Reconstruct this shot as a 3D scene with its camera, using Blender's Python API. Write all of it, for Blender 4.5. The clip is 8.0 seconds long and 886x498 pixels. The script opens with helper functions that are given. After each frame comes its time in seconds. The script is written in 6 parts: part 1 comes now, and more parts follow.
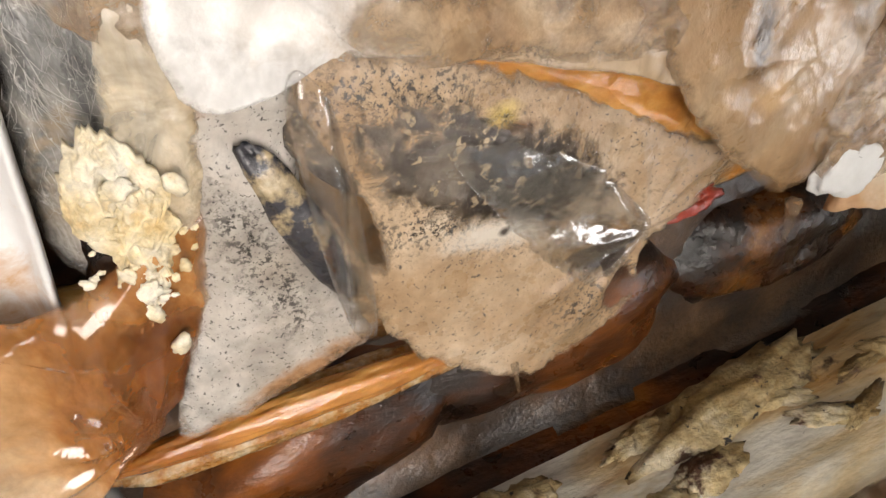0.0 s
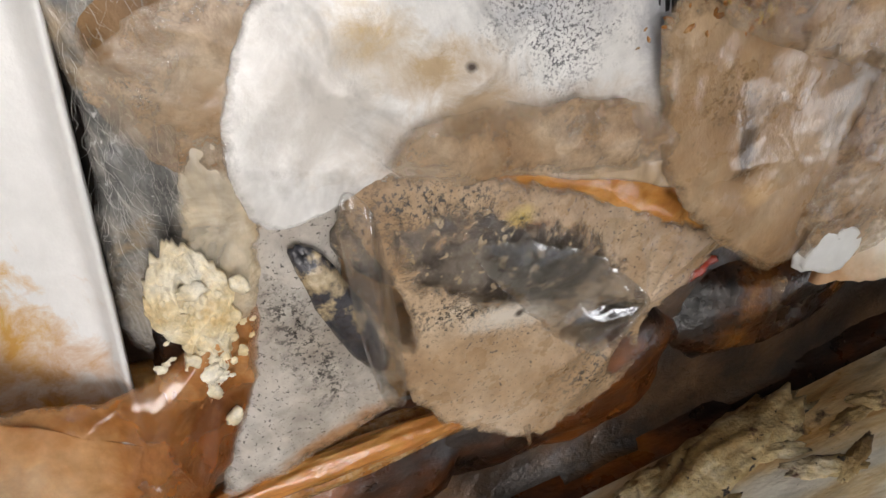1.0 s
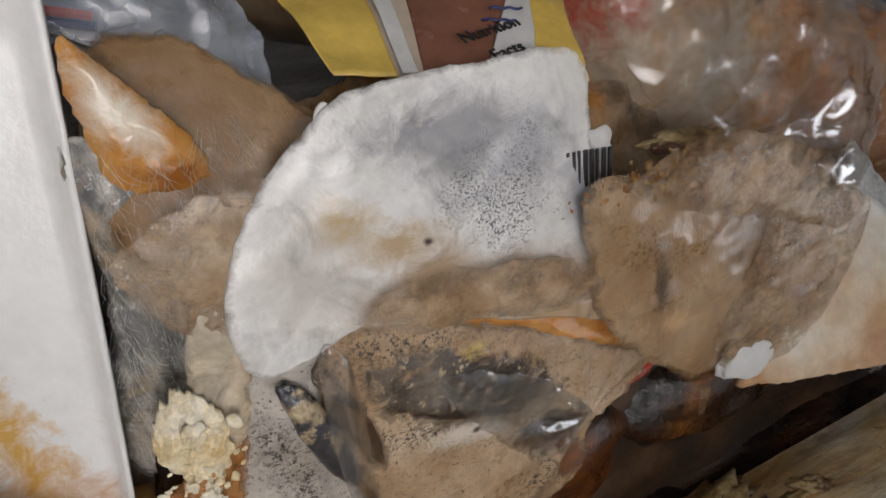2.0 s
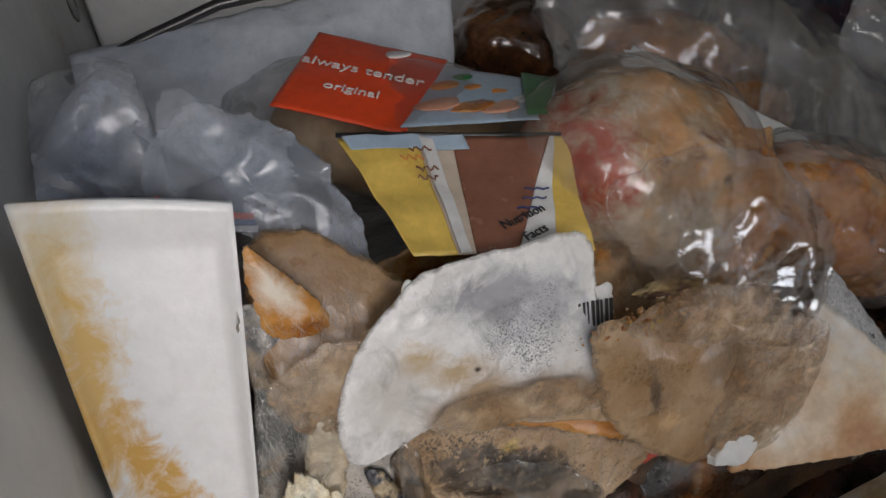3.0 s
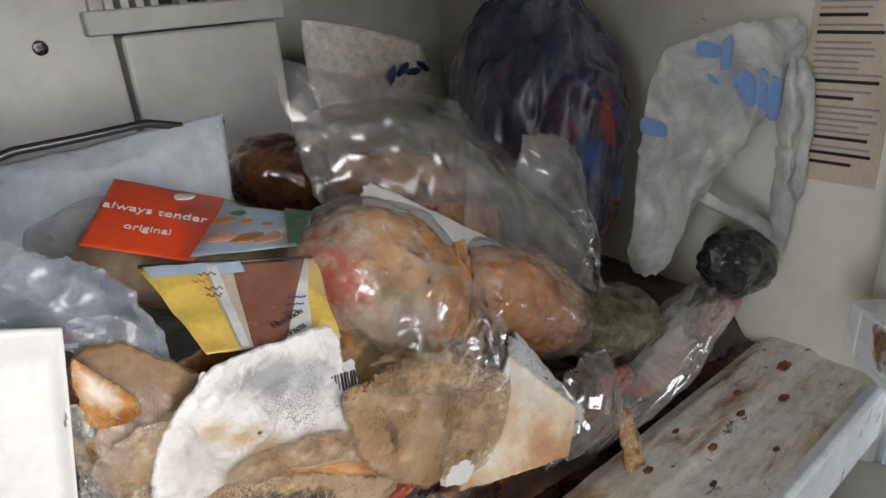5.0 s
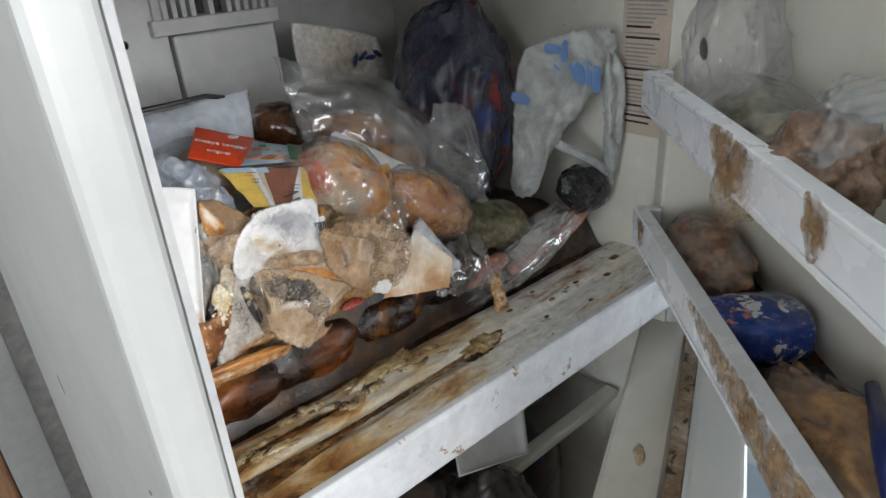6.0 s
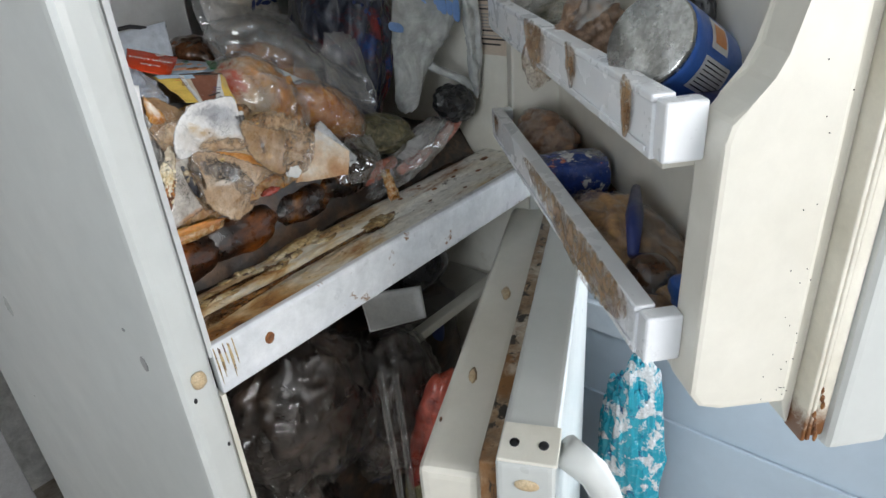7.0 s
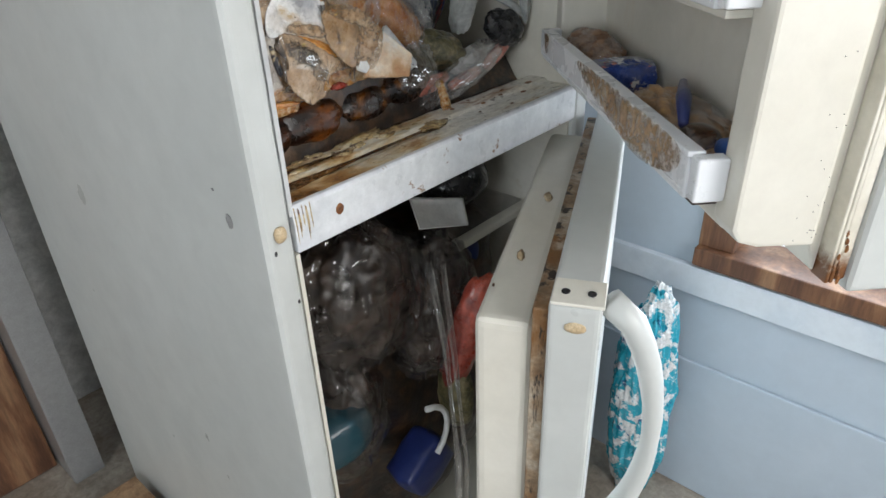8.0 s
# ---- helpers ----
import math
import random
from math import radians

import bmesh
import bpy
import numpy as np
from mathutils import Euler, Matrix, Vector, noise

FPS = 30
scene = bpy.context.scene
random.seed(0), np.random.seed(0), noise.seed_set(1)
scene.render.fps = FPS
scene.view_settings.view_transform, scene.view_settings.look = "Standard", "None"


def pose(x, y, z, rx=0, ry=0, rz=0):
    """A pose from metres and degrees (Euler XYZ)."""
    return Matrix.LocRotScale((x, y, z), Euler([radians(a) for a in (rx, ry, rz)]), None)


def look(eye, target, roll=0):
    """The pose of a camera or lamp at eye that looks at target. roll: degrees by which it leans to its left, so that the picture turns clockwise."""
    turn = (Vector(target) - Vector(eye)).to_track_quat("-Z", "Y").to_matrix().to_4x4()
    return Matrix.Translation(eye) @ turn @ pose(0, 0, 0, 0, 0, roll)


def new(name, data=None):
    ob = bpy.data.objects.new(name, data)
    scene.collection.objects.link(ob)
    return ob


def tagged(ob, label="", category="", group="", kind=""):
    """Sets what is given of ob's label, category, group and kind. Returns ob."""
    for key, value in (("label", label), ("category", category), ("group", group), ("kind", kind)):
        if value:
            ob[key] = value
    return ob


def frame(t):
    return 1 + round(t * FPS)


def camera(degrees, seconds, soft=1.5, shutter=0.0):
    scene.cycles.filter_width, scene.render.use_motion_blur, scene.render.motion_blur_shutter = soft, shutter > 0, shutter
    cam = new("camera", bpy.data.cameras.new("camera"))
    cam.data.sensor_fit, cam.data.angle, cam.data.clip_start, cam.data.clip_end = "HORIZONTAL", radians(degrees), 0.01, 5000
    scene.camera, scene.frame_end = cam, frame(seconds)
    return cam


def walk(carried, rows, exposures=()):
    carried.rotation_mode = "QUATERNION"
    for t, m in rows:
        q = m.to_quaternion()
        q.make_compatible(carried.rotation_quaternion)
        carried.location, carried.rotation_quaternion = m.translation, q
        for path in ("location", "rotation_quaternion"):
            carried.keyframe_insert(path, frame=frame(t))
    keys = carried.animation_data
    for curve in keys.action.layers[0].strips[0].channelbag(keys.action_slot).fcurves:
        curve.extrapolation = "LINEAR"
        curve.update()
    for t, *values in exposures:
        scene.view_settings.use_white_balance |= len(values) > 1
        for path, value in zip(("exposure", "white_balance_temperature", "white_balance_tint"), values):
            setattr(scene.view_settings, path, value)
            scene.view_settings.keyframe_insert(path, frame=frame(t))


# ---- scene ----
cam = camera(69.0, 8.0, soft=1.5)
PATH = [
    (0, (0.124, 0.002, 1.369), (0.564, 1.456, 0.068), -10.0),
    (0.5, (0.119, 0.002, 1.379), (0.561, 1.49, 0.117), -9.6),
    (1, (0.12, -0.002, 1.39), (0.586, 1.503, 0.158), -9.6),
    (1.5, (0.121, -0.007, 1.403), (0.642, 1.541, 0.249), -9.7),
    (1.7, (0.123, -0.009, 1.412), (0.673, 1.545, 0.279), -9.2),
    (2.8, (0.113, -0.041, 1.449), (0.807, 1.579, 0.504), -7.2),
    (3, (0.11, -0.049, 1.472), (0.648, 1.63, 0.528), -9.3),
    (3.2, (0.106, -0.052, 1.475), (0.654, 1.660, 0.599), -9.1),
    (3.5, (0.098, -0.051, 1.492), (0.771, 1.612, 0.607), -6.3),
    (4, (0.128, -0.067, 1.498), (0.978, 1.531, 0.647), -5.6),
    (4.2, (0.12, -0.066, 1.497), (1.204, 1.421, 0.713), -3.5),
    (5.3, (0.057, -0.185, 1.531), (1.229, 1.242, 0.764), -3.8),
    (5.5, (0.026, -0.235, 1.543), (1.204, 1.177, 0.756), -2.8),
    (6, (-0.066, -0.401, 1.584), (1.093, 0.979, 0.718), -3.9),
    (6.5, (-0.153, -0.524, 1.611), (1.139, 0.703, 0.703), -2.0),
    (7, (-0.215, -0.577, 1.556), (1.11, 0.591, 0.616), -4.7),
    (7.5, (-0.296, -0.536, 1.547), (1.045, 0.576, 0.564), -4.9),
    (8, (-0.356, -0.608, 1.485), (0.934, 0.56, 0.499), -2.1),
]
walk(cam, [(t, look(eye, target, roll)) for t, eye, target, roll in PATH], exposures=[(0.0, 0.10, 7200, 15), (0.5, -0.10, 7000, 15), (1.0, -0.36, 6850, 14), (1.5, -0.64, 6750, 14), (3.0, -0.84, 6600, 15),
                                                                                (4.0, -0.78, 6600, 15), (5.3, 0.04, 6650, 12), (5.7, -0.02, 6500, 11), (6.5, -0.35, 6250, 10), (8.0, -0.38, 6400, 10)])

# ---- world and lights ----
world = bpy.data.worlds.new("sky")
scene.world = world
world.use_nodes = True
_nt = world.node_tree
_sky = _nt.nodes.new("ShaderNodeTexSky")
_sky.sky_type, _sky.sun_disc, _sky.sun_elevation, _sky.sun_rotation = "NISHITA", False, radians(35), radians(100)
_nt.links.new(_sky.outputs[0], _nt.nodes["Background"].inputs[0])
_nt.nodes["Background"].inputs[1].default_value = 0.12


def area_light(name, eye, target, w, h, power, colour):
    lamp = bpy.data.lights.new(name, "AREA")
    lamp.shape, lamp.size, lamp.size_y, lamp.energy, lamp.color = "RECTANGLE", w, h, power, colour
    ob = new(name, lamp)
    ob.matrix_world = look(eye, target)
    return ob


area_light("daylight_side_window", (0.985, -0.78, 1.35), (0.0, -0.78, 1.25), 0.95, 1.15, 20.0, (0.80, 0.90, 1.0))
area_light("daylight_rear_window", (-0.05, -2.55, 1.75), (0.15, 0.0, 1.3), 1.2, 1.1, 58.0, (1.0, 0.98, 0.96))
# added fill lamp inside the room; the left wall has no window
area_light("fill_left", (-2.7, -1.0, 1.7), (0.30, 0.1, 1.3), 1.0, 1.1, 34.0, (0.88, 0.94, 1.0))


# ---- helpers ----
def obj_from(name, verts, faces, material, smooth=True):
    me = bpy.data.meshes.new(name)
    me.from_pydata([tuple(v) for v in verts], [], faces)
    me.update()
    if smooth:
        me.polygons.foreach_set("use_smooth", [True] * len(me.polygons))
    ob = new(name, me)
    me.materials.append(material)
    return ob


def from_bm(name, bm, material, smooth=False):
    me = bpy.data.meshes.new(name)
    bmesh.ops.recalc_face_normals(bm, faces=bm.faces)
    bm.to_mesh(me)
    bm.free()
    if smooth:
        me.polygons.foreach_set("use_smooth", [True] * len(me.polygons))
    ob = new(name, me)
    me.materials.append(material)
    return ob


def under(ob, parent, label=""):
    """Makes ob a part of parent; both are built in world coordinates."""
    ob.parent = parent
    ob.matrix_parent_inverse = parent.matrix_basis.inverted()
    return tagged(ob, label) if label else ob


def base(name, at, label, category, group="", kind=""):
    e = new(name)
    e.matrix_basis = Matrix.Translation(at)
    return tagged(e, label, category, group, kind)


def fbm(p, f, octaves=4, seed=0.0):
    q = Vector((p[0] * f + seed * 7.13, p[1] * f + seed * 3.77, p[2] * f - seed * 5.31))
    s, a, n = 0.0, 1.0, 0.0
    for _ in range(octaves):
        s += a * noise.noise(q)
        n += a
        q = q * 2.03
        a *= 0.5
    return s / n


def ridge(p, f, seed=0.0):
    return 1.0 - 2.2 * abs(fbm(p, f, 3, seed))


def lump(name, c, r, material, rot=(0, 0, 0), amp=0.12, freq=1.4, crease=0.0, cfreq=3.0, seed=1, sub=4, box=0.0, flat=None, drape=1.0, fine=0.0):
    """A closed uneven body: an ellipsoid with swellings and creases. box: 0 round to 1 box-like. flat: the height it is pressed flat at."""
    bm = bmesh.new()
    bmesh.ops.create_icosphere(bm, subdivisions=sub, radius=1.0)
    m = Euler([radians(a) for a in rot]).to_matrix()
    R, C = Vector(r), Vector(c)
    for v in bm.verts:
        n = v.co.normalized()
        k = 1.0
        if box:
            k = 1.0 + box * (1.0 / max(abs(n.x), abs(n.y), abs(n.z)) - 1.0) * 0.8
        k += amp * fbm(n, freq, 4, seed)
        if crease:
            k += crease * (ridge((n.x, n.y, n.z * drape), cfreq, seed + 3) - 0.4)
        if fine:
            k += fine * (fbm(n, 7.0, 4, seed + 9) + 0.5 * ridge(n, 9.0, seed + 4))
        p = C + m @ Vector((n.x * R.x * k, n.y * R.y * k, n.z * R.z * k))
        if flat is not None and p.z < flat:
            p.z = flat + (p.z - flat) * 0.08
        v.co = p
    return from_bm(name, bm, material, True)


def sheet(name, bl, br, tr, tl, material, nu=40, nv=40, bulge=0.0, crumple=0.002, freq=60.0, folds=0.0, fold_dir=0.0, fold_n=6.0,
          ragged=0.0, rfreq=9.0, rounding=0.0, thick=0.0005, rim=0.0, seed=1):
    """A limp sheet over four corners: bulged, crumpled, with a ragged or rounded outline and real thickness. rim: a raised border."""
    bl, br, tr, tl = (Vector(p) for p in (bl, br, tr, tl))
    nrm = ((br - bl) + (tr - tl)).cross((tl - bl) + (tr - br)).normalized()
    front, back, edge = [], [], []
    for j in range(nv + 1):
        for i in range(nu + 1):
            a, b = 2 * i / nu - 1, 2 * j / nv - 1
            e = max(abs(a), abs(b))
            x, y = a * math.sqrt(max(0, 1 - rounding * b * b / 2)), b * math.sqrt(max(0, 1 - rounding * a * a / 2))
            if ragged and e > 0:
                w = noise.noise(Vector((a / e * rfreq * 0.35, b / e * rfreq * 0.35, seed * 4.7)))
                w += 0.6 * noise.noise(Vector((a / e * rfreq, b / e * rfreq, seed * 9.1)))
                w += 0.35 * noise.noise(Vector((a / e * rfreq * 3.1, b / e * rfreq * 3.1, seed * 1.9)))
                k = 1 + ragged * w * e ** 3
                x, y = x * k, y * k
            u, v = (x + 1) / 2, (y + 1) / 2
            p = bl * (1 - u) * (1 - v) + br * u * (1 - v) + tr * u * v + tl * (1 - u) * v
            h = bulge * (1 - a * a) * (1 - b * b)
            h += crumple * (ridge(p, freq, seed) + 0.8 * fbm(p, freq * 0.4, 3, seed + 2))
            if folds:
                ca, sa = math.cos(fold_dir), math.sin(fold_dir)
                h += folds * math.sin(fold_n * (a * ca + b * sa) + 2.2 * fbm(p, 30, 2, seed + 5))
            if rim:
                h += rim * max(0.0, (e - 0.84) / 0.16) ** 0.7
            front.append(p + nrm * h)
            edge.append(1.0 - e)
            back.append(p + nrm * (h - thick))
    n, w = len(front), nu + 1
    faces = []
    for j in range(nv):
        for i in range(nu):
            q = j * w + i
            faces.append((q, q + 1, q + w + 1, q + w))
            faces.append((n + q, n + q + w, n + q + w + 1, n + q + 1))
    ring = [i for i in range(nu)] + [j * w + nu for j in range(nv)] + [nv * w + i for i in range(nu, 0, -1)] + [j * w for j in range(nv, 0, -1)]
    for k, a in enumerate(ring):
        b = ring[(k + 1) % len(ring)]
        faces.append((a, n + a, n + b, b))
    ob = obj_from(name, front + back, faces, material)
    ob.data.attributes.new("edge", "FLOAT", "POINT").data.foreach_set("value", edge + edge)
    return ob


def smooth_loop(points, per):
    """A closed smooth curve through points, per steps from each to the next."""
    out, n = [], len(points)
    for i in range(n):
        a, b, c, d = (Vector(points[(i + k) % n]) for k in (-1, 0, 1, 2))
        for j in range(per):
            t = j / per
            out.append(b + (c - a) * 0.5 * t + (a * 2 - b * 5 + c * 4 - d) * 0.5 * t * t + (b * 3 - a - c * 3 + d) * 0.5 * t ** 3)
    return out


def upright(y, lean_x=0.0, lean_z=0.0, cx=0.0, cz=0.0):
    """A place for a limp sheet that hangs across the freezer's mouth: (x, z) to the point, and the way out of it."""
    n = Vector((lean_x, -1.0, lean_z)).normalized()
    return (lambda u, v: Vector((u, y + lean_x * (u - cx) + lean_z * (v - cz), v))), n


def patch(name, outline, plane, material, rings=30, per=10, bulge=0.003, crumple=0.0006, freq=60.0, ragged=0.0, rfreq=200.0, thick=0.0005, curl=0.0, pinch=None, folds=0.0,
          fold_dir=0.0, fold_n=300.0, rim=0.0, seed=1):
    """A limp sheet with a free outline: swollen, crumpled, ragged at its edge. pinch: (u, v, height, count, reach), creases that run together."""
    place, nrm = plane
    loop = smooth_loop(outline, per)
    n = len(loop)
    mid = sum(loop, Vector((0.0, 0.0))) / n
    front, back, edge = [], [], []
    for k in range(rings + 1):
        s = math.sqrt(k / rings) if k < rings else 1.0
        for i in range(n):
            q = loop[i]
            if ragged:
                w = noise.noise(Vector((q.x * rfreq, q.y * rfreq, seed * 3.1))) + 0.7 * noise.noise(Vector((q.x * rfreq * 3, q.y * rfreq * 3, seed * 5.3)))
                w += 0.4 * noise.noise(Vector((q.x * rfreq * 8, q.y * rfreq * 8, seed * 7.7)))
                q = q + (q - mid).normalized() * ragged * w
            u = mid.lerp(q, s)
            p = place(u.x, u.y)
            h = bulge * (1 - s ** 4) + crumple * (ridge(p, freq, seed) + 0.8 * fbm(p, freq * 0.4, 3, seed + 2)) - curl * s ** 8
            if folds:
                h += folds * math.sin(fold_n * (u.x * math.cos(fold_dir) + u.y * math.sin(fold_dir)) + 3.0 * fbm(p, 40, 2, seed + 5))
            if pinch:
                pu, pv, ph, pn, reach = pinch
                d = math.hypot(u.x - pu, u.y - pv)
                a = math.atan2(u.y - pv, u.x - pu)
                h += ph * (1.0 - 2.0 * abs(math.sin(a * pn + 1.5 * fbm(p, 30, 2, seed)))) * max(0.0, 1 - d / reach) * min(1.0, d / (0.25 * reach))
            if rim:
                h += rim * max(0.0, (s - 0.86) / 0.14) ** 0.7
            front.append(p + nrm * h)
            back.append(p + nrm * (h - thick))
            edge.append((1.0 - s) * 1.0)
    m = len(front)
    faces = []
    for k in range(rings):
        for i in range(n):
            a, b = k * n + i, k * n + (i + 1) % n
            if k:
                faces += [(a, b, b + n, a + n), (m + a, m + a + n, m + b + n, m + b)]
            else:
                faces += [(a, b + n, a + n), (m + a, m + a + n, m + b + n)]
    for i in range(n):
        a, b = rings * n + i, rings * n + (i + 1) % n
        faces.append((a, b, m + b, m + a))
    ob = obj_from(name, front + back, faces, material)
    ob.data.attributes.new("edge", "FLOAT", "POINT").data.foreach_set("value", edge + edge)
    return ob


def block(name, lo, hi, material, bevel=0.004, seg=2):
    bm = bmesh.new()
    bmesh.ops.create_cube(bm, size=1.0)
    for v in bm.verts:
        v.co = Vector((lo[k] + (v.co[k] + 0.5) * (hi[k] - lo[k]) for k in range(3)))
    if bevel:
        bmesh.ops.bevel(bm, geom=bm.edges[:], offset=bevel, segments=seg, affect="EDGES", profile=0.6)
    return from_bm(name, bm, material, False)


def tube(name, pts, r, material, sides=8):
    """A round bar along points, its radius from r at each."""
    pts = [Vector(p) for p in pts]
    verts, faces = [], []
    for i, p in enumerate(pts):
        d = (pts[min(i + 1, len(pts) - 1)] - pts[max(i - 1, 0)]).normalized()
        s = d.cross(Vector((0.31, 0.17, 0.93))).normalized()
        t = d.cross(s)
        rr = r[i] if isinstance(r, (list, tuple)) else r
        for k in range(sides):
            a = 2 * math.pi * k / sides
            verts.append(p + s * rr * math.cos(a) + t * rr * math.sin(a))
    for i in range(len(pts) - 1):
        for k in range(sides):
            a, b = i * sides + k, i * sides + (k + 1) % sides
            faces.append((a, b, b + sides, a + sides))
    faces.append(tuple(range(sides))[::-1])
    faces.append(tuple(len(verts) - sides + k for k in range(sides)))
    return obj_from(name, verts, faces, material)


def prism(name, outline, lo, hi, frame_of, material, bevel=0.002):
    """An outline of (b, z) pairs drawn out from lo to hi along the third direction; frame_of(a, b, z) gives the place."""
    n = len(outline)
    bm = bmesh.new()
    vs = [bm.verts.new(frame_of(a, b, z)) for a in (lo, hi) for b, z in outline]
    for k in range(n):
        bm.faces.new((vs[k], vs[(k + 1) % n], vs[n + (k + 1) % n], vs[n + k]))
    bm.faces.new(vs[:n][::-1])
    bm.faces.new(vs[n:])
    if bevel:
        bmesh.ops.bevel(bm, geom=bm.edges[:], offset=bevel, segments=2, affect="EDGES", profile=0.6)
    return from_bm(name, bm, material)


# ---- materials ----
def nodes_of(name):
    m = bpy.data.materials.new(name)
    m.use_nodes = True
    nt = m.node_tree
    return m, nt, nt.nodes["Principled BSDF"], nt.nodes["Material Output"]


def noise_node(nt, scale, detail=6.0, rough=0.6, stretch=None, distortion=0.0, offset=0.0):
    co = nt.nodes.new("ShaderNodeTexCoord")
    mp = nt.nodes.new("ShaderNodeMapping")
    mp.inputs["Scale"].default_value = stretch or (1, 1, 1)
    mp.inputs["Location"].default_value = (offset, offset * 0.7, -offset)
    nt.links.new(co.outputs["Object"], mp.inputs["Vector"])
    tx = nt.nodes.new("ShaderNodeTexNoise")
    tx.inputs["Scale"].default_value, tx.inputs["Detail"].default_value = scale, detail
    tx.inputs["Roughness"].default_value, tx.inputs["Distortion"].default_value = rough, distortion
    nt.links.new(mp.outputs["Vector"], tx.inputs["Vector"])
    return tx.outputs["Fac"]


def ramp(nt, fac, stops):
    r = nt.nodes.new("ShaderNodeValToRGB")
    el = r.color_ramp.elements
    while len(el) > 1:
        el.remove(el[0])
    for k, (pos, col) in enumerate(stops):
        e = el[0] if k == 0 else el.new(pos)
        e.position = pos
        e.color = (*col, 1) if len(col) == 3 else col
    nt.links.new(fac, r.inputs["Fac"])
    return r.outputs["Color"]


def mixed(nt, fac, a, b):
    m = nt.nodes.new("ShaderNodeMix")
    m.data_type = "RGBA"
    for sock, val in ((m.inputs["Factor"], fac), (m.inputs["A"], a), (m.inputs["B"], b)):
        if isinstance(val, (int, float)):
            sock.default_value = val
        elif isinstance(val, tuple):
            sock.default_value = (*val, 1)
        else:
            nt.links.new(val, sock)
    return m.outputs["Result"]


def remap(nt, fac, a, b, c=0.0, d=1.0):
    r = nt.nodes.new("ShaderNodeMapRange")
    nt.links.new(fac, r.inputs["Value"])
    for k, v in zip(("From Min", "From Max", "To Min", "To Max"), (a, b, c, d)):
        r.inputs[k].default_value = v
    return r.outputs["Result"]


def plus(nt, a, b, op="ADD"):
    m = nt.nodes.new("ShaderNodeMath")
    m.operation = op
    for sock, v in ((m.inputs[0], a), (m.inputs[1], b)):
        if isinstance(v, (int, float)):
            sock.default_value = v
        else:
            nt.links.new(v, sock)
    return m.outputs[0]


def along(nt, axis, lo, hi):
    """0 to 1 between two places along an axis of the object."""
    co = nt.nodes.new("ShaderNodeTexCoord")
    sp = nt.nodes.new("ShaderNodeSeparateXYZ")
    nt.links.new(co.outputs["Object"], sp.inputs[0])
    return remap(nt, sp.outputs["XYZ".index(axis)], lo, hi)


def crumple_height(nt, scale):
    """Facets with sharp creases, as in crushed plastic."""
    co = nt.nodes.new("ShaderNodeTexCoord")
    nz = nt.nodes.new("ShaderNodeTexNoise")
    nz.inputs["Scale"].default_value, nz.inputs["Detail"].default_value = scale * 0.6, 3.0
    nt.links.new(co.outputs["Object"], nz.inputs["Vector"])
    mv = nt.nodes.new("ShaderNodeVectorMath")
    mv.operation = "MULTIPLY_ADD"
    nt.links.new(nz.outputs["Color"], mv.inputs[0])
    mv.inputs[1].default_value = (0.9 / scale * 2,) * 3
    nt.links.new(co.outputs["Object"], mv.inputs[2])
    vo = nt.nodes.new("ShaderNodeTexVoronoi")
    vo.inputs["Scale"].default_value = scale
    nt.links.new(mv.outputs[0], vo.inputs["Vector"])
    return vo.outputs["Distance"]


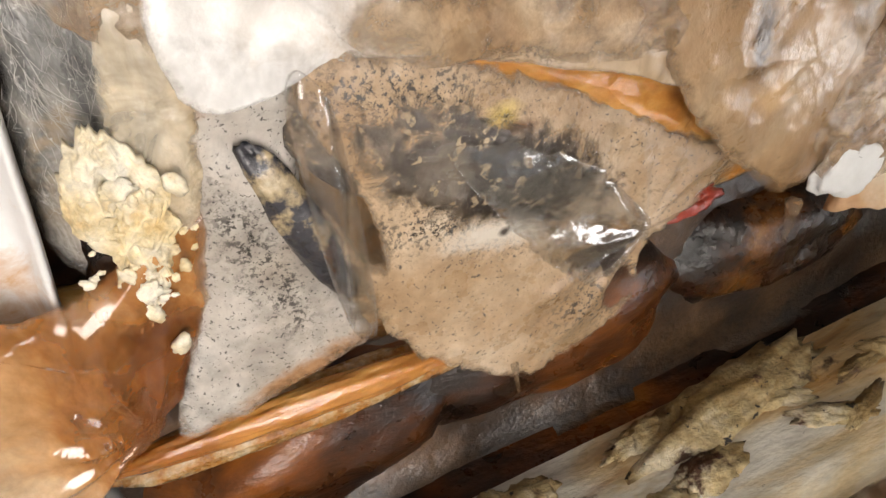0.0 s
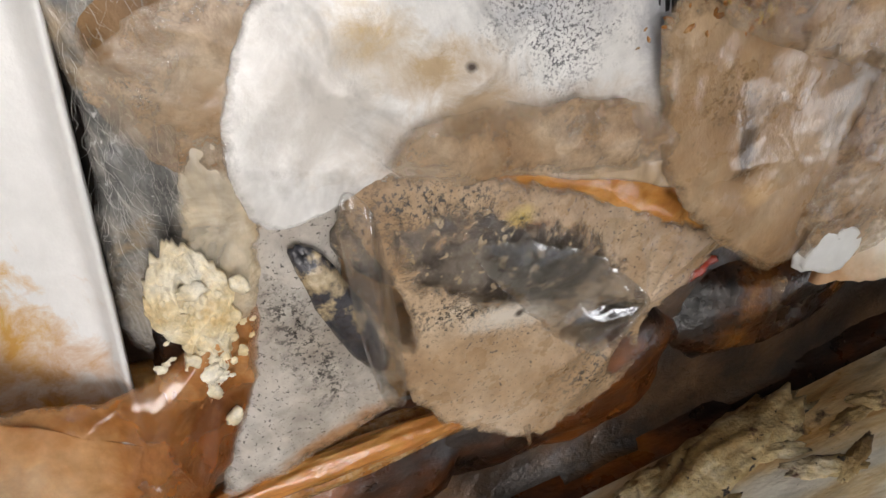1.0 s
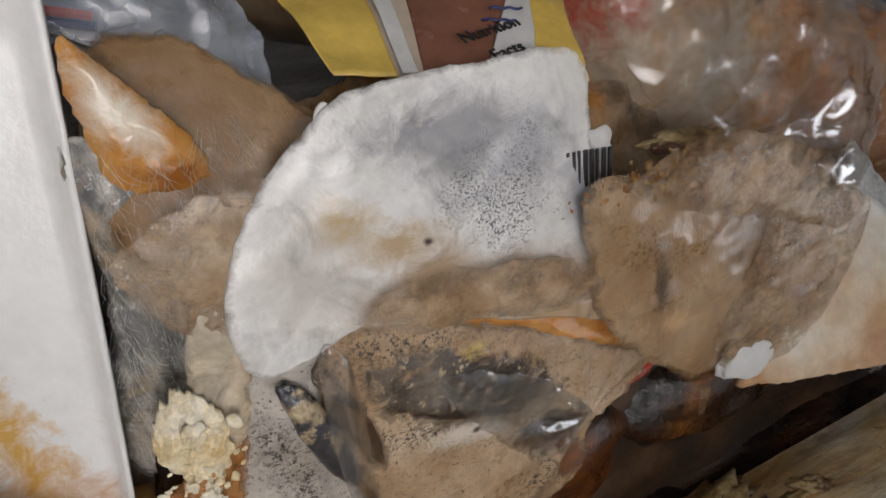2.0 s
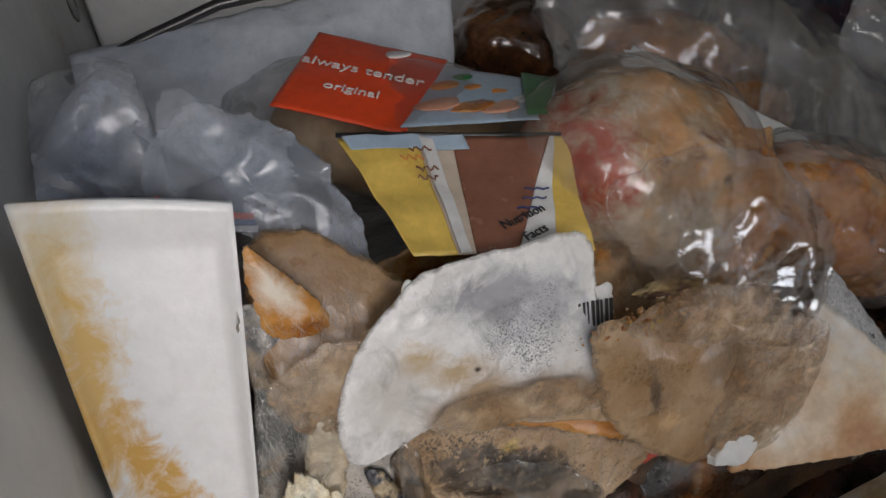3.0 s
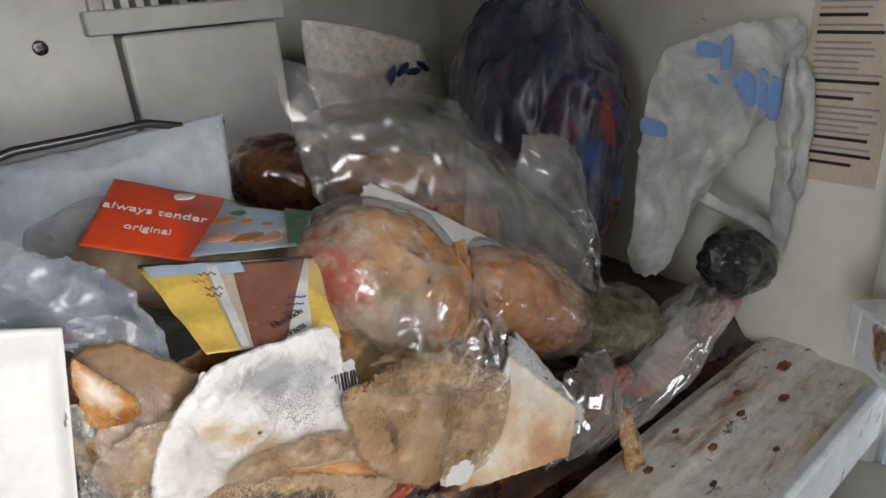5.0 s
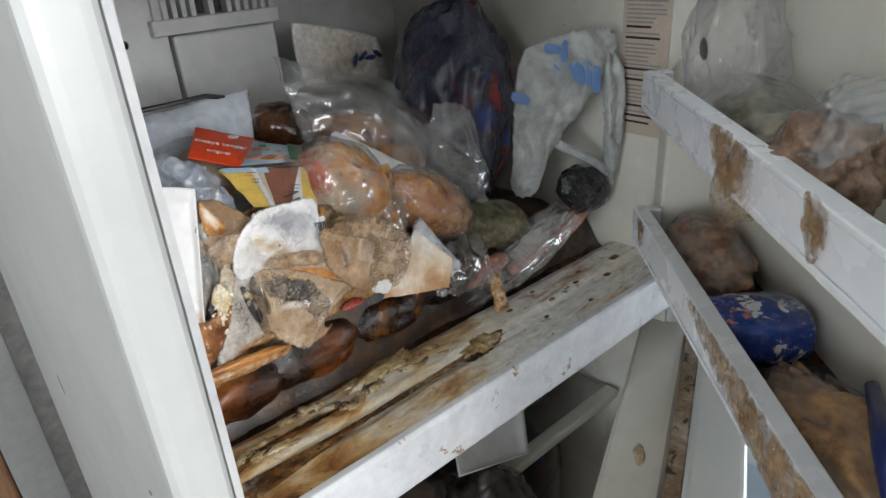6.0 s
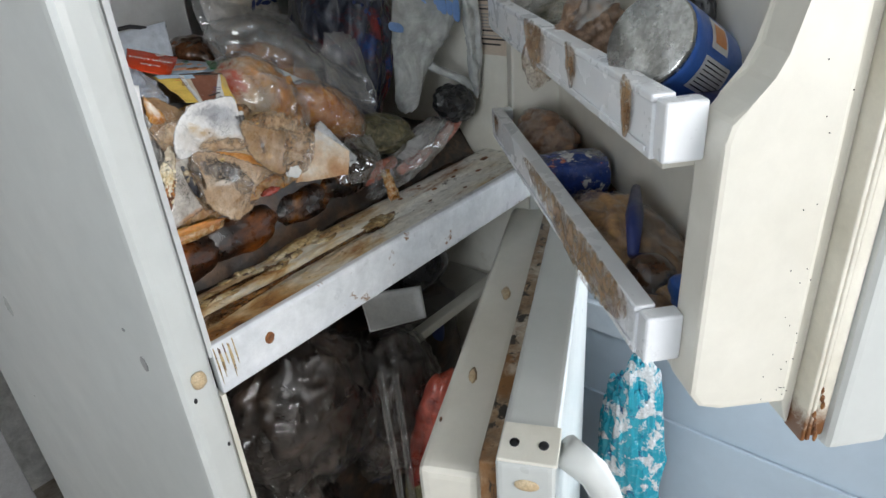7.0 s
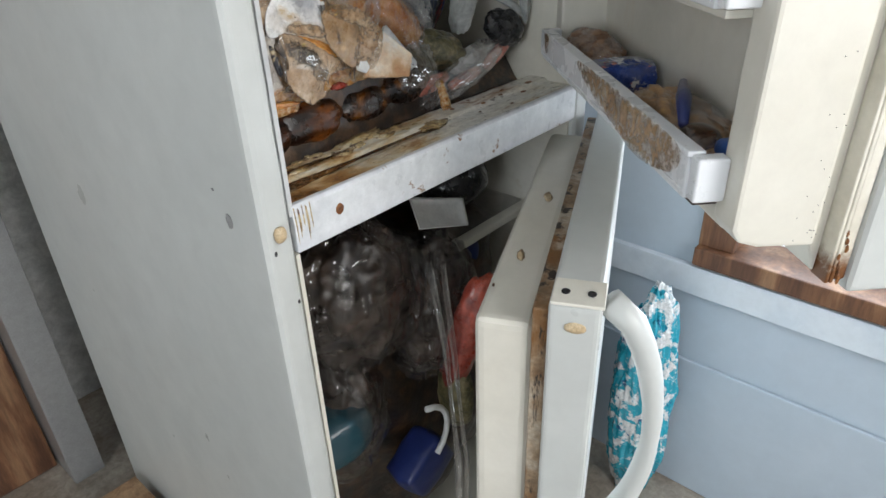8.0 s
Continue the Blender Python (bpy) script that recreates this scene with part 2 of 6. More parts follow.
def surf(name, stops, scale=8.0, rough=0.5, bump=0.1, bscale=None, layers=(), metallic=0.0, coat=0.0, stretch=None, sss=0.0, clear=None, detail=6.0, warp=0.0,
         grain=0.3, grads=(), spread=1.0, fade=None, crush=0.0, blobs=()):
    """A surface: colours along a noise, which grads (axis, lo, hi, weight) shift; layers of (colour, noise scale, lo, hi[, stretch]) over it
    as stains and specks; clear: see-through patches, as (noise scale, position, amount, position, amount); fade: thins out towards the
    sheet's edge; crush: crumpled facets of that scale; blobs: stains of their own shape as (colour or None for see-through, x, z, rx, rz, tilt,
    unevenness[, speck scale])."""
    m, nt, bs, out = nodes_of(name)
    fac = remap(nt, noise_node(nt, scale, detail, 0.62, stretch, warp), 0.5 - 0.19 / spread, 0.5 + 0.19 / spread)
    for axis, lo, hi, weight in grads:
        fac = plus(nt, fac, plus(nt, along(nt, axis, lo, hi), weight, "MULTIPLY"))
    col = ramp(nt, fac, stops)
    if grain:
        g = remap(nt, noise_node(nt, scale * 7.0, 5.0, 0.7, stretch, 0.3, 5.0), 0.33, 0.67, 1.0 - grain, 1.0 + grain * 0.6)
        mu = nt.nodes.new("ShaderNodeMix")
        mu.data_type, mu.blend_type = "RGBA", "MULTIPLY"
        mu.inputs["Factor"].default_value = 1.0
        nt.links.new(col, mu.inputs["A"])
        nt.links.new(g, mu.inputs["B"])
        col = mu.outputs["Result"]
    for k, layer in enumerate(layers):
        c, s, lo, hi = layer[:4]
        f = noise_node(nt, s, 5.0, 0.65, layer[4] if len(layer) > 4 else None, 0.4, 3.1 * (k + 1))
        mask = ramp(nt, f, [(lo, (0, 0, 0)), (hi, (1, 1, 1))])
        col = mixed(nt, mask, col, c)
    holes = None
    for k, blob in enumerate(blobs):
        c, x, z, rx, rz, tilt, uneven = blob[:7]
        co = nt.nodes.new("ShaderNodeTexCoord")
        mp = nt.nodes.new("ShaderNodeMapping")
        mp.vector_type = "TEXTURE"
        mp.inputs["Location"].default_value, mp.inputs["Rotation"].default_value, mp.inputs["Scale"].default_value = (x, 0, z), (0, radians(tilt), 0), (rx, 1000, rz)
        nt.links.new(co.outputs["Object"], mp.inputs["Vector"])
        ln = nt.nodes.new("ShaderNodeVectorMath")
        ln.operation = "LENGTH"
        nt.links.new(mp.outputs["Vector"], ln.inputs[0])
        dist = plus(nt, ln.outputs["Value"], remap(nt, noise_node(nt, 110, 8.0, 0.72, None, 0.6, 2.3 * k), 0.3, 0.7, -uneven, uneven))
        mask = remap(nt, dist, 0.35, 1.3, 1.0, 0.0)
        if len(blob) > 7:
            mask = plus(nt, mask, remap(nt, noise_node(nt, blob[7], 4.0, 0.7, None, 0.0, 1.1 * k), 0.51, 0.58), "MULTIPLY")
        if c is None:
            mask = plus(nt, remap(nt, dist, 0.75, 1.1, 1.0, 0.0), 0.97, "MULTIPLY")
            holes = mask if holes is None else plus(nt, holes, mask, "MAXIMUM")
        else:
            col = mixed(nt, mask, col, c)
    nt.links.new(col, bs.inputs["Base Color"])
    nt.links.new(remap(nt, noise_node(nt, scale * 3.3, 4.0), 0.3, 0.7, max(0.03, rough - 0.07), min(1, rough + 0.07)), bs.inputs["Roughness"])
    bs.inputs["Metallic"].default_value = metallic
    bs.inputs["Coat Weight"].default_value = coat
    bs.inputs["Coat Roughness"].default_value = 0.09
    if sss:
        bs.inputs["Subsurface Weight"].default_value = sss
        bs.inputs["Subsurface Radius"].default_value = (0.02, 0.008, 0.004)
        bs.inputs["Subsurface Scale"].default_value = 0.3
    if bump:
        bp = nt.nodes.new("ShaderNodeBump")
        bp.inputs["Strength"].default_value, bp.inputs["Distance"].default_value = bump, 0.004
        nt.links.new(noise_node(nt, bscale or scale * 6, 6.0, 0.65, stretch), bp.inputs["Height"])
        if crush:
            b2 = nt.nodes.new("ShaderNodeBump")
            b2.inputs["Strength"].default_value, b2.inputs["Distance"].default_value = 0.5, 0.12 / crush
            nt.links.new(crumple_height(nt, crush), b2.inputs["Height"])
            nt.links.new(b2.outputs["Normal"], bp.inputs["Normal"])
        nt.links.new(bp.outputs["Normal"], bs.inputs["Normal"])
        nt.links.new(bp.outputs["Normal"], bs.inputs["Coat Normal"])
    if clear or fade or holes is not None:
        tr = nt.nodes.new("ShaderNodeBsdfTransparent")
        mx = nt.nodes.new("ShaderNodeMixShader")
        f = 0.0
        if clear:
            s, p0, a0, p1, a1 = clear
            f = ramp(nt, noise_node(nt, s, 4.0, 0.6, None, 0.8, 1.7), [(p0, (a0, a0, a0)), (p1, (a1, a1, a1))])
        if holes is not None:
            f = plus(nt, f, holes, "MAXIMUM")
        if fade:
            at = nt.nodes.new("ShaderNodeAttribute")
            at.attribute_name = "edge"
            e = plus(nt, at.outputs["Fac"], remap(nt, noise_node(nt, 120, 7.0, 0.7, None, 0.3, 9.0), 0.3, 0.7, -fade * 0.8, fade * 0.8))
            f = plus(nt, f, remap(nt, e, -fade * 0.3, fade * 1.1, 1.0, 0.0), "MAXIMUM")
        nt.links.new(f, mx.inputs["Fac"])
        nt.links.new(bs.outputs["BSDF"], mx.inputs[1])
        nt.links.new(tr.outputs["BSDF"], mx.inputs[2])
        nt.links.new(mx.outputs["Shader"], out.inputs["Surface"])
    return m


def film(name, tint, body=0.10, rough=0.06, crush=34.0, strength=0.55):
    """Clear plastic film: see-through, faintly milky, with crushed facets that catch the light."""
    m, nt, bs, out = nodes_of(name)
    bs.inputs["Base Color"].default_value = (*tint, 1)
    bs.inputs["Roughness"].default_value = 0.35
    bp = nt.nodes.new("ShaderNodeBump")
    bp.inputs["Strength"].default_value, bp.inputs["Distance"].default_value = strength, 0.2 / crush
    nt.links.new(crumple_height(nt, crush), bp.inputs["Height"])
    b2 = nt.nodes.new("ShaderNodeBump")
    b2.inputs["Strength"].default_value, b2.inputs["Distance"].default_value = 0.15, 0.002
    nt.links.new(noise_node(nt, crush * 3, 4.0, 0.6, None, 1.0), b2.inputs["Height"])
    nt.links.new(bp.outputs["Normal"], b2.inputs["Normal"])
    nt.links.new(b2.outputs["Normal"], bs.inputs["Normal"])
    tr = nt.nodes.new("ShaderNodeBsdfTransparent")
    gl = nt.nodes.new("ShaderNodeBsdfGlossy")
    gl.inputs["Roughness"].default_value = rough
    nt.links.new(b2.outputs["Normal"], gl.inputs["Normal"])
    f = remap(nt, noise_node(nt, crush * 0.5, 5.0, 0.65, None, 0.8, 2.0), 0.35, 0.68, body * 0.2, min(1, body * 2.2))
    mx = nt.nodes.new("ShaderNodeMixShader")
    nt.links.new(f, mx.inputs["Fac"])
    nt.links.new(tr.outputs["BSDF"], mx.inputs[1])
    nt.links.new(bs.outputs["BSDF"], mx.inputs[2])
    fr = nt.nodes.new("ShaderNodeFresnel")
    fr.inputs["IOR"].default_value = 1.45
    nt.links.new(b2.outputs["Normal"], fr.inputs["Normal"])
    mx2 = nt.nodes.new("ShaderNodeMixShader")
    nt.links.new(plus(nt, plus(nt, fr.outputs["Fac"], 1.3, "MULTIPLY"), 0.42, "MINIMUM"), mx2.inputs["Fac"])
    nt.links.new(mx.outputs["Shader"], mx2.inputs[1])
    nt.links.new(gl.outputs["BSDF"], mx2.inputs[2])
    nt.links.new(mx2.outputs["Shader"], out.inputs["Surface"])
    return m


WHITE, RUST, BROWN, BLACK = (0.78, 0.77, 0.72), (0.22, 0.075, 0.018), (0.09, 0.035, 0.012), (0.012, 0.011, 0.01)
enamel = surf("cream_enamel", [(0.0, (0.53, 0.55, 0.535)), (1.0, (0.60, 0.615, 0.595))], 2.2, 0.34, 0.012, 320, grain=0.04)
liner_mat = surf("liner_plastic", [(0.1, (0.64, 0.61, 0.52)), (0.9, (0.76, 0.74, 0.66))], 4, 0.40, 0.05, 120,
                 [((0.45, 0.33, 0.20), 7, 0.64, 0.80), ((0.12, 0.08, 0.05), 70, 0.72, 0.76)], grain=0.06)
back_mat = surf("freezer_back_plastic", [(0.1, (0.52, 0.53, 0.53)), (0.9, (0.66, 0.67, 0.66))], 5, 0.42, 0.05, 120,
                [((0.33, 0.30, 0.26), 10, 0.62, 0.82)], grain=0.08)
door_mat = surf("door_liner_plastic", [(0.1, (0.66, 0.63, 0.545)), (0.9, (0.74, 0.715, 0.64))], 4, 0.36, 0.03, 120,
                [((0.62, 0.50, 0.34), 6, 0.64, 0.85, (1, 1, 0.4)), ((0.10, 0.07, 0.05), 90, 0.75, 0.78)], grain=0.04)
bin_mat = surf("bin_plastic", [(0.1, (0.78, 0.80, 0.83)), (0.9, (0.84, 0.855, 0.87))], 6, 0.28, 0.02, 120, [((0.45, 0.27, 0.12), 14, 0.71, 0.76)], grain=0.02)
spill_mat = surf("dried_brown_spill", [(0.0, (0.20, 0.10, 0.04)), (0.4, (0.40, 0.24, 0.11)), (0.75, (0.52, 0.36, 0.20)), (1.0, (0.60, 0.48, 0.34))], 40, 0.3, 0.25, 150, coat=0.6, fade=0.55, grain=0.2, stretch=(1, 1, 0.5), warp=0.5, clear=(60, 0.40, 0.05, 0.62, 0.85))
lip_face = surf("lip_face_paint", [(0.1, (0.62, 0.64, 0.66)), (0.9, (0.80, 0.81, 0.82))], 9, 0.32, 0.08, 150,
                [((0.46, 0.46, 0.46), 26, 0.64, 0.76, (0.4, 1, 1)), ((0.24, 0.12, 0.05), 34, 0.66, 0.70), ((0.05, 0.04, 0.035), 90, 0.71, 0.74)], grain=0.1,
                grads=[("Z", 1.10, 1.086, -0.3)])
lip_top_mat = surf("lip_top_stained", [(0.0, (0.78, 0.76, 0.70)), (0.35, (0.74, 0.69, 0.58)), (0.55, (0.64, 0.50, 0.30)), (0.75, (0.46, 0.26, 0.09)), (0.9, (0.22, 0.09, 0.025)), (1.0, (0.07, 0.026, 0.01))],
                   20, 0.32, 0.4, 110, [((0.30, 0.13, 0.035), 30, 0.57, 0.70, (0.3, 1, 1)), ((0.05, 0.022, 0.01), 70, 0.63, 0.70, (0.5, 1, 1)), ((0.03, 0.015, 0.01), 150, 0.68, 0.71)],
                   grads=[("X", 0.05, 0.52, -0.75), ("Y", 0.02, 0.06, -0.10), ("Z", 0.0, 0.001, 0.40)], spread=0.9, coat=0.35, warp=0.8, stretch=(0.35, 1, 1), grain=0.25)
crust_mat = surf("dried_crust", [(0.0, (0.10, 0.045, 0.014)), (0.35, (0.34, 0.22, 0.08)), (0.65, (0.54, 0.42, 0.22)), (1.0, (0.70, 0.63, 0.48))], 40, 0.45, 0.6, 160,
                 [((0.08, 0.03, 0.012), 50, 0.54, 0.61), ((0.015, 0.010, 0.008), 160, 0.61, 0.65)], coat=0.3)
rust_mat = surf("rust", [(0.0, (0.03, 0.014, 0.008)), (0.5, (0.20, 0.07, 0.016)), (1.0, (0.42, 0.19, 0.05))], 60, 0.5, 0.6, 150, coat=0.2)
gasket_mat = surf("gasket_vinyl", [(0.0, (0.10, 0.06, 0.035)), (0.4, (0.34, 0.24, 0.15)), (1.0, (0.62, 0.57, 0.48))], 16, 0.45, 0.1, 150,
                  [((0.20, 0.09, 0.025), 16, 0.48, 0.62, (1, 1, 0.35)), ((0.02, 0.014, 0.01), 40, 0.54, 0.60, (1, 1, 0.3))])
freezer_gasket = surf("cream_gasket", [(0.0, (0.64, 0.60, 0.50)), (1.0, (0.76, 0.73, 0.64))], 12, 0.42, 0.08, 150, [((0.34, 0.20, 0.08), 22, 0.64, 0.72, (1, 1, 0.3))], grain=0.06,
                     blobs=[((0.16, 0.06, 0.015), 0.28, 1.155, 0.6, 0.022, 0, 0.4)])
stain_mat = surf("dried_juice_stain", [(0.0, (0.02, 0.009, 0.004)), (0.4, (0.09, 0.035, 0.010)), (0.7, (0.26, 0.12, 0.035)), (1.0, (0.46, 0.29, 0.12))], 50, 0.25, 0.4, 140, coat=0.5, fade=0.35, clear=(45, 0.5, 0.0, 0.68, 0.7), grain=0.25, stretch=(0.4, 1, 1))
plug_mat = surf("yellowed_plug", [(0.1, (0.52, 0.38, 0.22)), (0.9, (0.66, 0.54, 0.36))], 60, 0.5, 0.1)
dark_mat = surf("dark_plastic", [(0.1, (0.008, 0.008, 0.009)), (0.9, (0.026, 0.026, 0.028))], 20, 0.28, 0.15, coat=0.3)
sludge_mat = surf("brown_sludge", [(0.0, (0.010, 0.005, 0.003)), (0.35, (0.028, 0.010, 0.004)), (0.6, (0.075, 0.026, 0.007)), (0.85, (0.20, 0.075, 0.015)), (1.0, (0.34, 0.16, 0.04))], 30, 0.28, 0.6, 60,
                  [((0.006, 0.005, 0.005), 30, 0.50, 0.62)], coat=0.3)
heap_mat = surf("rotten_heap", [(0.0, (0.008, 0.006, 0.005)), (0.5, (0.040, 0.022, 0.012)), (1.0, (0.14, 0.075, 0.035))], 24, 0.35, 0.5, 80, coat=0.4)
bag_dark = surf("dark_bag_contents", [(0.0, (0.008, 0.006, 0.006)), (0.5, (0.035, 0.025, 0.020)), (1.0, (0.11, 0.075, 0.055))], 14, 0.3, 0.4, 60, [((0.16, 0.05, 0.03), 9, 0.62, 0.70), ((0.02, 0.05, 0.07), 8, 0.64, 0.70)], coat=0.3)
foam_mat = surf("foam_tray", [(0.0, (0.78, 0.78, 0.77)), (1.0, (0.88, 0.88, 0.88))], 20, 0.36, 0.08, 220,
                blobs=[((0.74, 0.62, 0.40), 0.060, 1.402, 0.010, 0.026, 20, 0.35), ((0.70, 0.46, 0.15), 0.056, 1.365, 0.009, 0.040, 12, 0.6), ((0.66, 0.38, 0.09), 0.064, 1.335, 0.007, 0.030, -12, 0.8),
                       ((0.56, 0.27, 0.06), 0.060, 1.285, 0.030, 0.026, 25, 0.5), ((0.34, 0.12, 0.02), 0.050, 1.268, 0.026, 0.026, 15, 0.6)], grain=0.05, coat=0.35)
back_foam = surf("stained_back_foam", [(0.0, (0.42, 0.36, 0.28)), (0.5, (0.66, 0.62, 0.55)), (1.0, (0.78, 0.77, 0.75))], 14, 0.5, 0.1, 200)
foam_tan = surf("soaked_foam", [(0.0, (0.44, 0.20, 0.08)), (0.35, (0.60, 0.37, 0.20)), (0.65, (0.78, 0.64, 0.48)), (1.0, (0.86, 0.84, 0.80))], 16, 0.5, 0.15, 200, grain=0.12,
                grads=[("Z", 1.235, 1.29, 0.75), ("Z", 0.0, 0.001, -0.3)])
frost_mat = surf("frosted_paper", [(0.0, (0.44, 0.45, 0.47)), (0.5, (0.76, 0.77, 0.78)), (1.0, (0.86, 0.86, 0.86))], 90, 0.55, 0.9, 260, [((0.16, 0.16, 0.18), 150, 0.62, 0.66)])
paper_mat = surf("moldy_white_sheet", [(0.0, (0.66, 0.65, 0.63)), (0.4, (0.80, 0.79, 0.77)), (1.0, (0.88, 0.88, 0.87))], 40, 0.34, 0.12, 260,
                 blobs=[((0.46, 0.47, 0.50), 0.184, 1.358, 0.020, 0.013, 20, 0.5), ((0.42, 0.43, 0.46), 0.204, 1.340, 0.006, 0.012, 0, 0.5), ((0.13, 0.13, 0.14), 0.184, 1.347, 0.013, 0.015, 25, 0.8, 1500),
                        ((0.36, 0.36, 0.38), 0.172, 1.366, 0.018, 0.007, 10, 0.8), ((0.52, 0.38, 0.20), 0.1445, 1.3515, 0.008, 0.007, 20, 0.5), ((0.50, 0.37, 0.22), 0.156, 1.345, 0.008, 0.005, 10, 0.6),
                        ((0.44, 0.32, 0.21), 0.178, 1.325, 0.038, 0.0085, 10, 0.4), ((0.46, 0.34, 0.22), 0.163, 1.334, 0.012, 0.010, 30, 0.5), ((0.46, 0.33, 0.20), 0.192, 1.310, 0.034, 0.009, 18, 0.3), ((0.56, 0.32, 0.14), 0.190, 1.3195, 0.018, 0.003, 12, 0.6),
                        ((0.60, 0.57, 0.53), 0.136, 1.345, 0.012, 0.014, 0, 0.5), ((0.05, 0.03, 0.02), 0.1627, 1.3435, 0.0012, 0.0010, 10, 0.3), ((0.10, 0.07, 0.05), 0.175, 1.323, 0.030, 0.007, 10, 0.4, 1300)], coat=0.5, grain=0.08, fade=0.035, clear=(55, 0.52, 0.0, 0.72, 0.4))
plain_paper = surf("plain_white_paper", [(0.1, (0.66, 0.66, 0.65)), (0.9, (0.80, 0.80, 0.78))], 20, 0.55, 0.15, 150, grain=0.06)
tan_film = surf("dirty_tan_film", [(0.0, (0.26, 0.15, 0.07)), (0.45, (0.43, 0.29, 0.17)), (0.8, (0.54, 0.40, 0.27)), (1.0, (0.64, 0.52, 0.39))], 34, 0.30, 0.22, 300,
                [((0.26, 0.18, 0.10), 60, 0.54, 0.72, (1, 1, 0.35)), ((0.08, 0.06, 0.045), 900, 0.60, 0.64)], coat=0.7, fade=0.06, grain=0.16,
                blobs=[(None, 0.167, 1.2955, 0.034, 0.0125, 31, 0.45), (None, 0.191, 1.2660, 0.013, 0.0095, 20, 0.5), (None, 0.1365, 1.300, 0.0042, 0.020, -12, 0.4), (None, 0.199, 1.247, 0.006, 0.008, 10, 0.5),
                       ((0.05, 0.045, 0.04), 0.152, 1.3185, 0.022, 0.006, 15, 0.4, 900), ((0.04, 0.035, 0.03), 0.158, 1.2845, 0.026, 0.006, 25, 0.4, 1000), ((0.05, 0.04, 0.03), 0.190, 1.246, 0.014, 0.012, 20, 0.4, 700),
                       ((0.66, 0.60, 0.52), 0.166, 1.281, 0.012, 0.004, 10, 0.5), ((0.05, 0.035, 0.025), 0.1675, 1.2805, 0.0014, 0.0011, 0, 0.5), ((0.14, 0.06, 0.02), 0.172, 1.3045, 0.007, 0.0016, 12, 0.4),
                       ((0.60, 0.44, 0.15), 0.170, 1.308, 0.004, 0.0025, 0, 0.4)])
tan_lobe_mat = surf("tan_slime_film", [(0.0, (0.20, 0.10, 0.035)), (0.45, (0.36, 0.22, 0.11)), (0.8, (0.47, 0.33, 0.20)), (1.0, (0.57, 0.44, 0.31))], 24, 0.30, 0.22, 110,
                    [((0.22, 0.12, 0.045), 45, 0.56, 0.76), ((0.20, 0.13, 0.06), 500, 0.62, 0.72)], coat=0.7, fade=0.09, warp=0.5, grain=0.16, stretch=(1, 1, 0.6), clear=(60, 0.55, 0.0, 0.8, 0.4),
                    blobs=[((0.10, 0.06, 0.03), 0.2245, 1.309, 0.003, 0.011, -8, 0.7), ((0.16, 0.09, 0.03), 0.2225, 1.322, 0.016, 0.008, 25, 0.5, 600), ((0.58, 0.38, 0.20), 0.231, 1.293, 0.005, 0.004, 0, 0.5),
                           ((0.20, 0.13, 0.07), 0.262, 1.32, 0.012, 0.02, 15, 0.5)])
grey_film = surf("grey_mold_film", [(0.0, (0.36, 0.31, 0.26)), (0.5, (0.52, 0.48, 0.43)), (1.0, (0.68, 0.66, 0.62))], 30, 0.36, 0.15, 420,
                 [((0.05, 0.045, 0.04), 1000, 0.60, 0.625), ((0.36, 0.20, 0.10), 50, 0.58, 0.72, (0.25, 1, 1))], coat=0.6, fade=0.14, grain=0.2, clear=(40, 0.45, 0.0, 0.75, 0.6),
                 blobs=[((0.04, 0.035, 0.03), 0.118, 1.287, 0.006, 0.022, -10, 0.4, 700), ((0.40, 0.22, 0.11), 0.118, 1.252, 0.024, 0.004, -14, 0.6)])
string_mat = surf("stringy_slime", [(0.0, (0.10, 0.10, 0.10)), (0.40, (0.20, 0.20, 0.19)), (0.65, (0.38, 0.36, 0.33)), (1.0, (0.74, 0.72, 0.68))], 150, 0.25, 0.35, 260,
                  [((0.52, 0.46, 0.38), 40, 0.55, 0.75), ((0.46, 0.32, 0.17), 30, 0.57, 0.74), ((0.80, 0.79, 0.77), 420, 0.62, 0.68)], coat=0.7, stretch=(1, 1, 0.35), warp=1.0, fade=0.10, grain=0.3)
cream_haze = surf("cream_slime_film", [(0.0, (0.60, 0.42, 0.22)), (0.4, (0.74, 0.62, 0.44)), (1.0, (0.86, 0.81, 0.70))], 60, 0.25, 0.25, 220, coat=0.7, stretch=(1, 1, 0.4), fade=0.35, clear=(60, 0.42, 0.1, 0.7, 0.75), grain=0.1)
peach_film = surf("peach_juice_film", [(0.0, (0.20, 0.06, 0.012)), (0.30, (0.42, 0.17, 0.045)), (0.6, (0.62, 0.34, 0.15)), (1.0, (0.74, 0.54, 0.34))], 34, 0.12, 0.06, 120, coat=1.0,
                  clear=(30, 0.42, 0.05, 0.68, 0.6), fade=0.12, grain=0.2, stretch=(1, 1, 0.6), warp=0.6, grads=[("X", 0.096, 0.060, 0.65), ("Z", 0.0, 0.001, -0.35)])
cream_mat = surf("cream_mold_crust", [(0.0, (0.58, 0.38, 0.14)), (0.3, (0.78, 0.64, 0.38)), (0.6, (0.87, 0.80, 0.63)), (1.0, (0.92, 0.90, 0.83))], 60, 0.45, 0.4, 200,
                 [((0.42, 0.22, 0.06), 60, 0.58, 0.70), ((0.10, 0.04, 0.012), 80, 0.66, 0.72)], coat=0.5)
orange_mat = surf("orange_fat", [(0.0, (0.36, 0.13, 0.03)), (0.4, (0.58, 0.25, 0.06)), (0.7, (0.72, 0.38, 0.12)), (1.0, (0.78, 0.55, 0.30))], 60, 0.16, 0.25, 160, coat=0.9, stretch=(0.5, 1, 1), sss=0.15, grain=0.12)
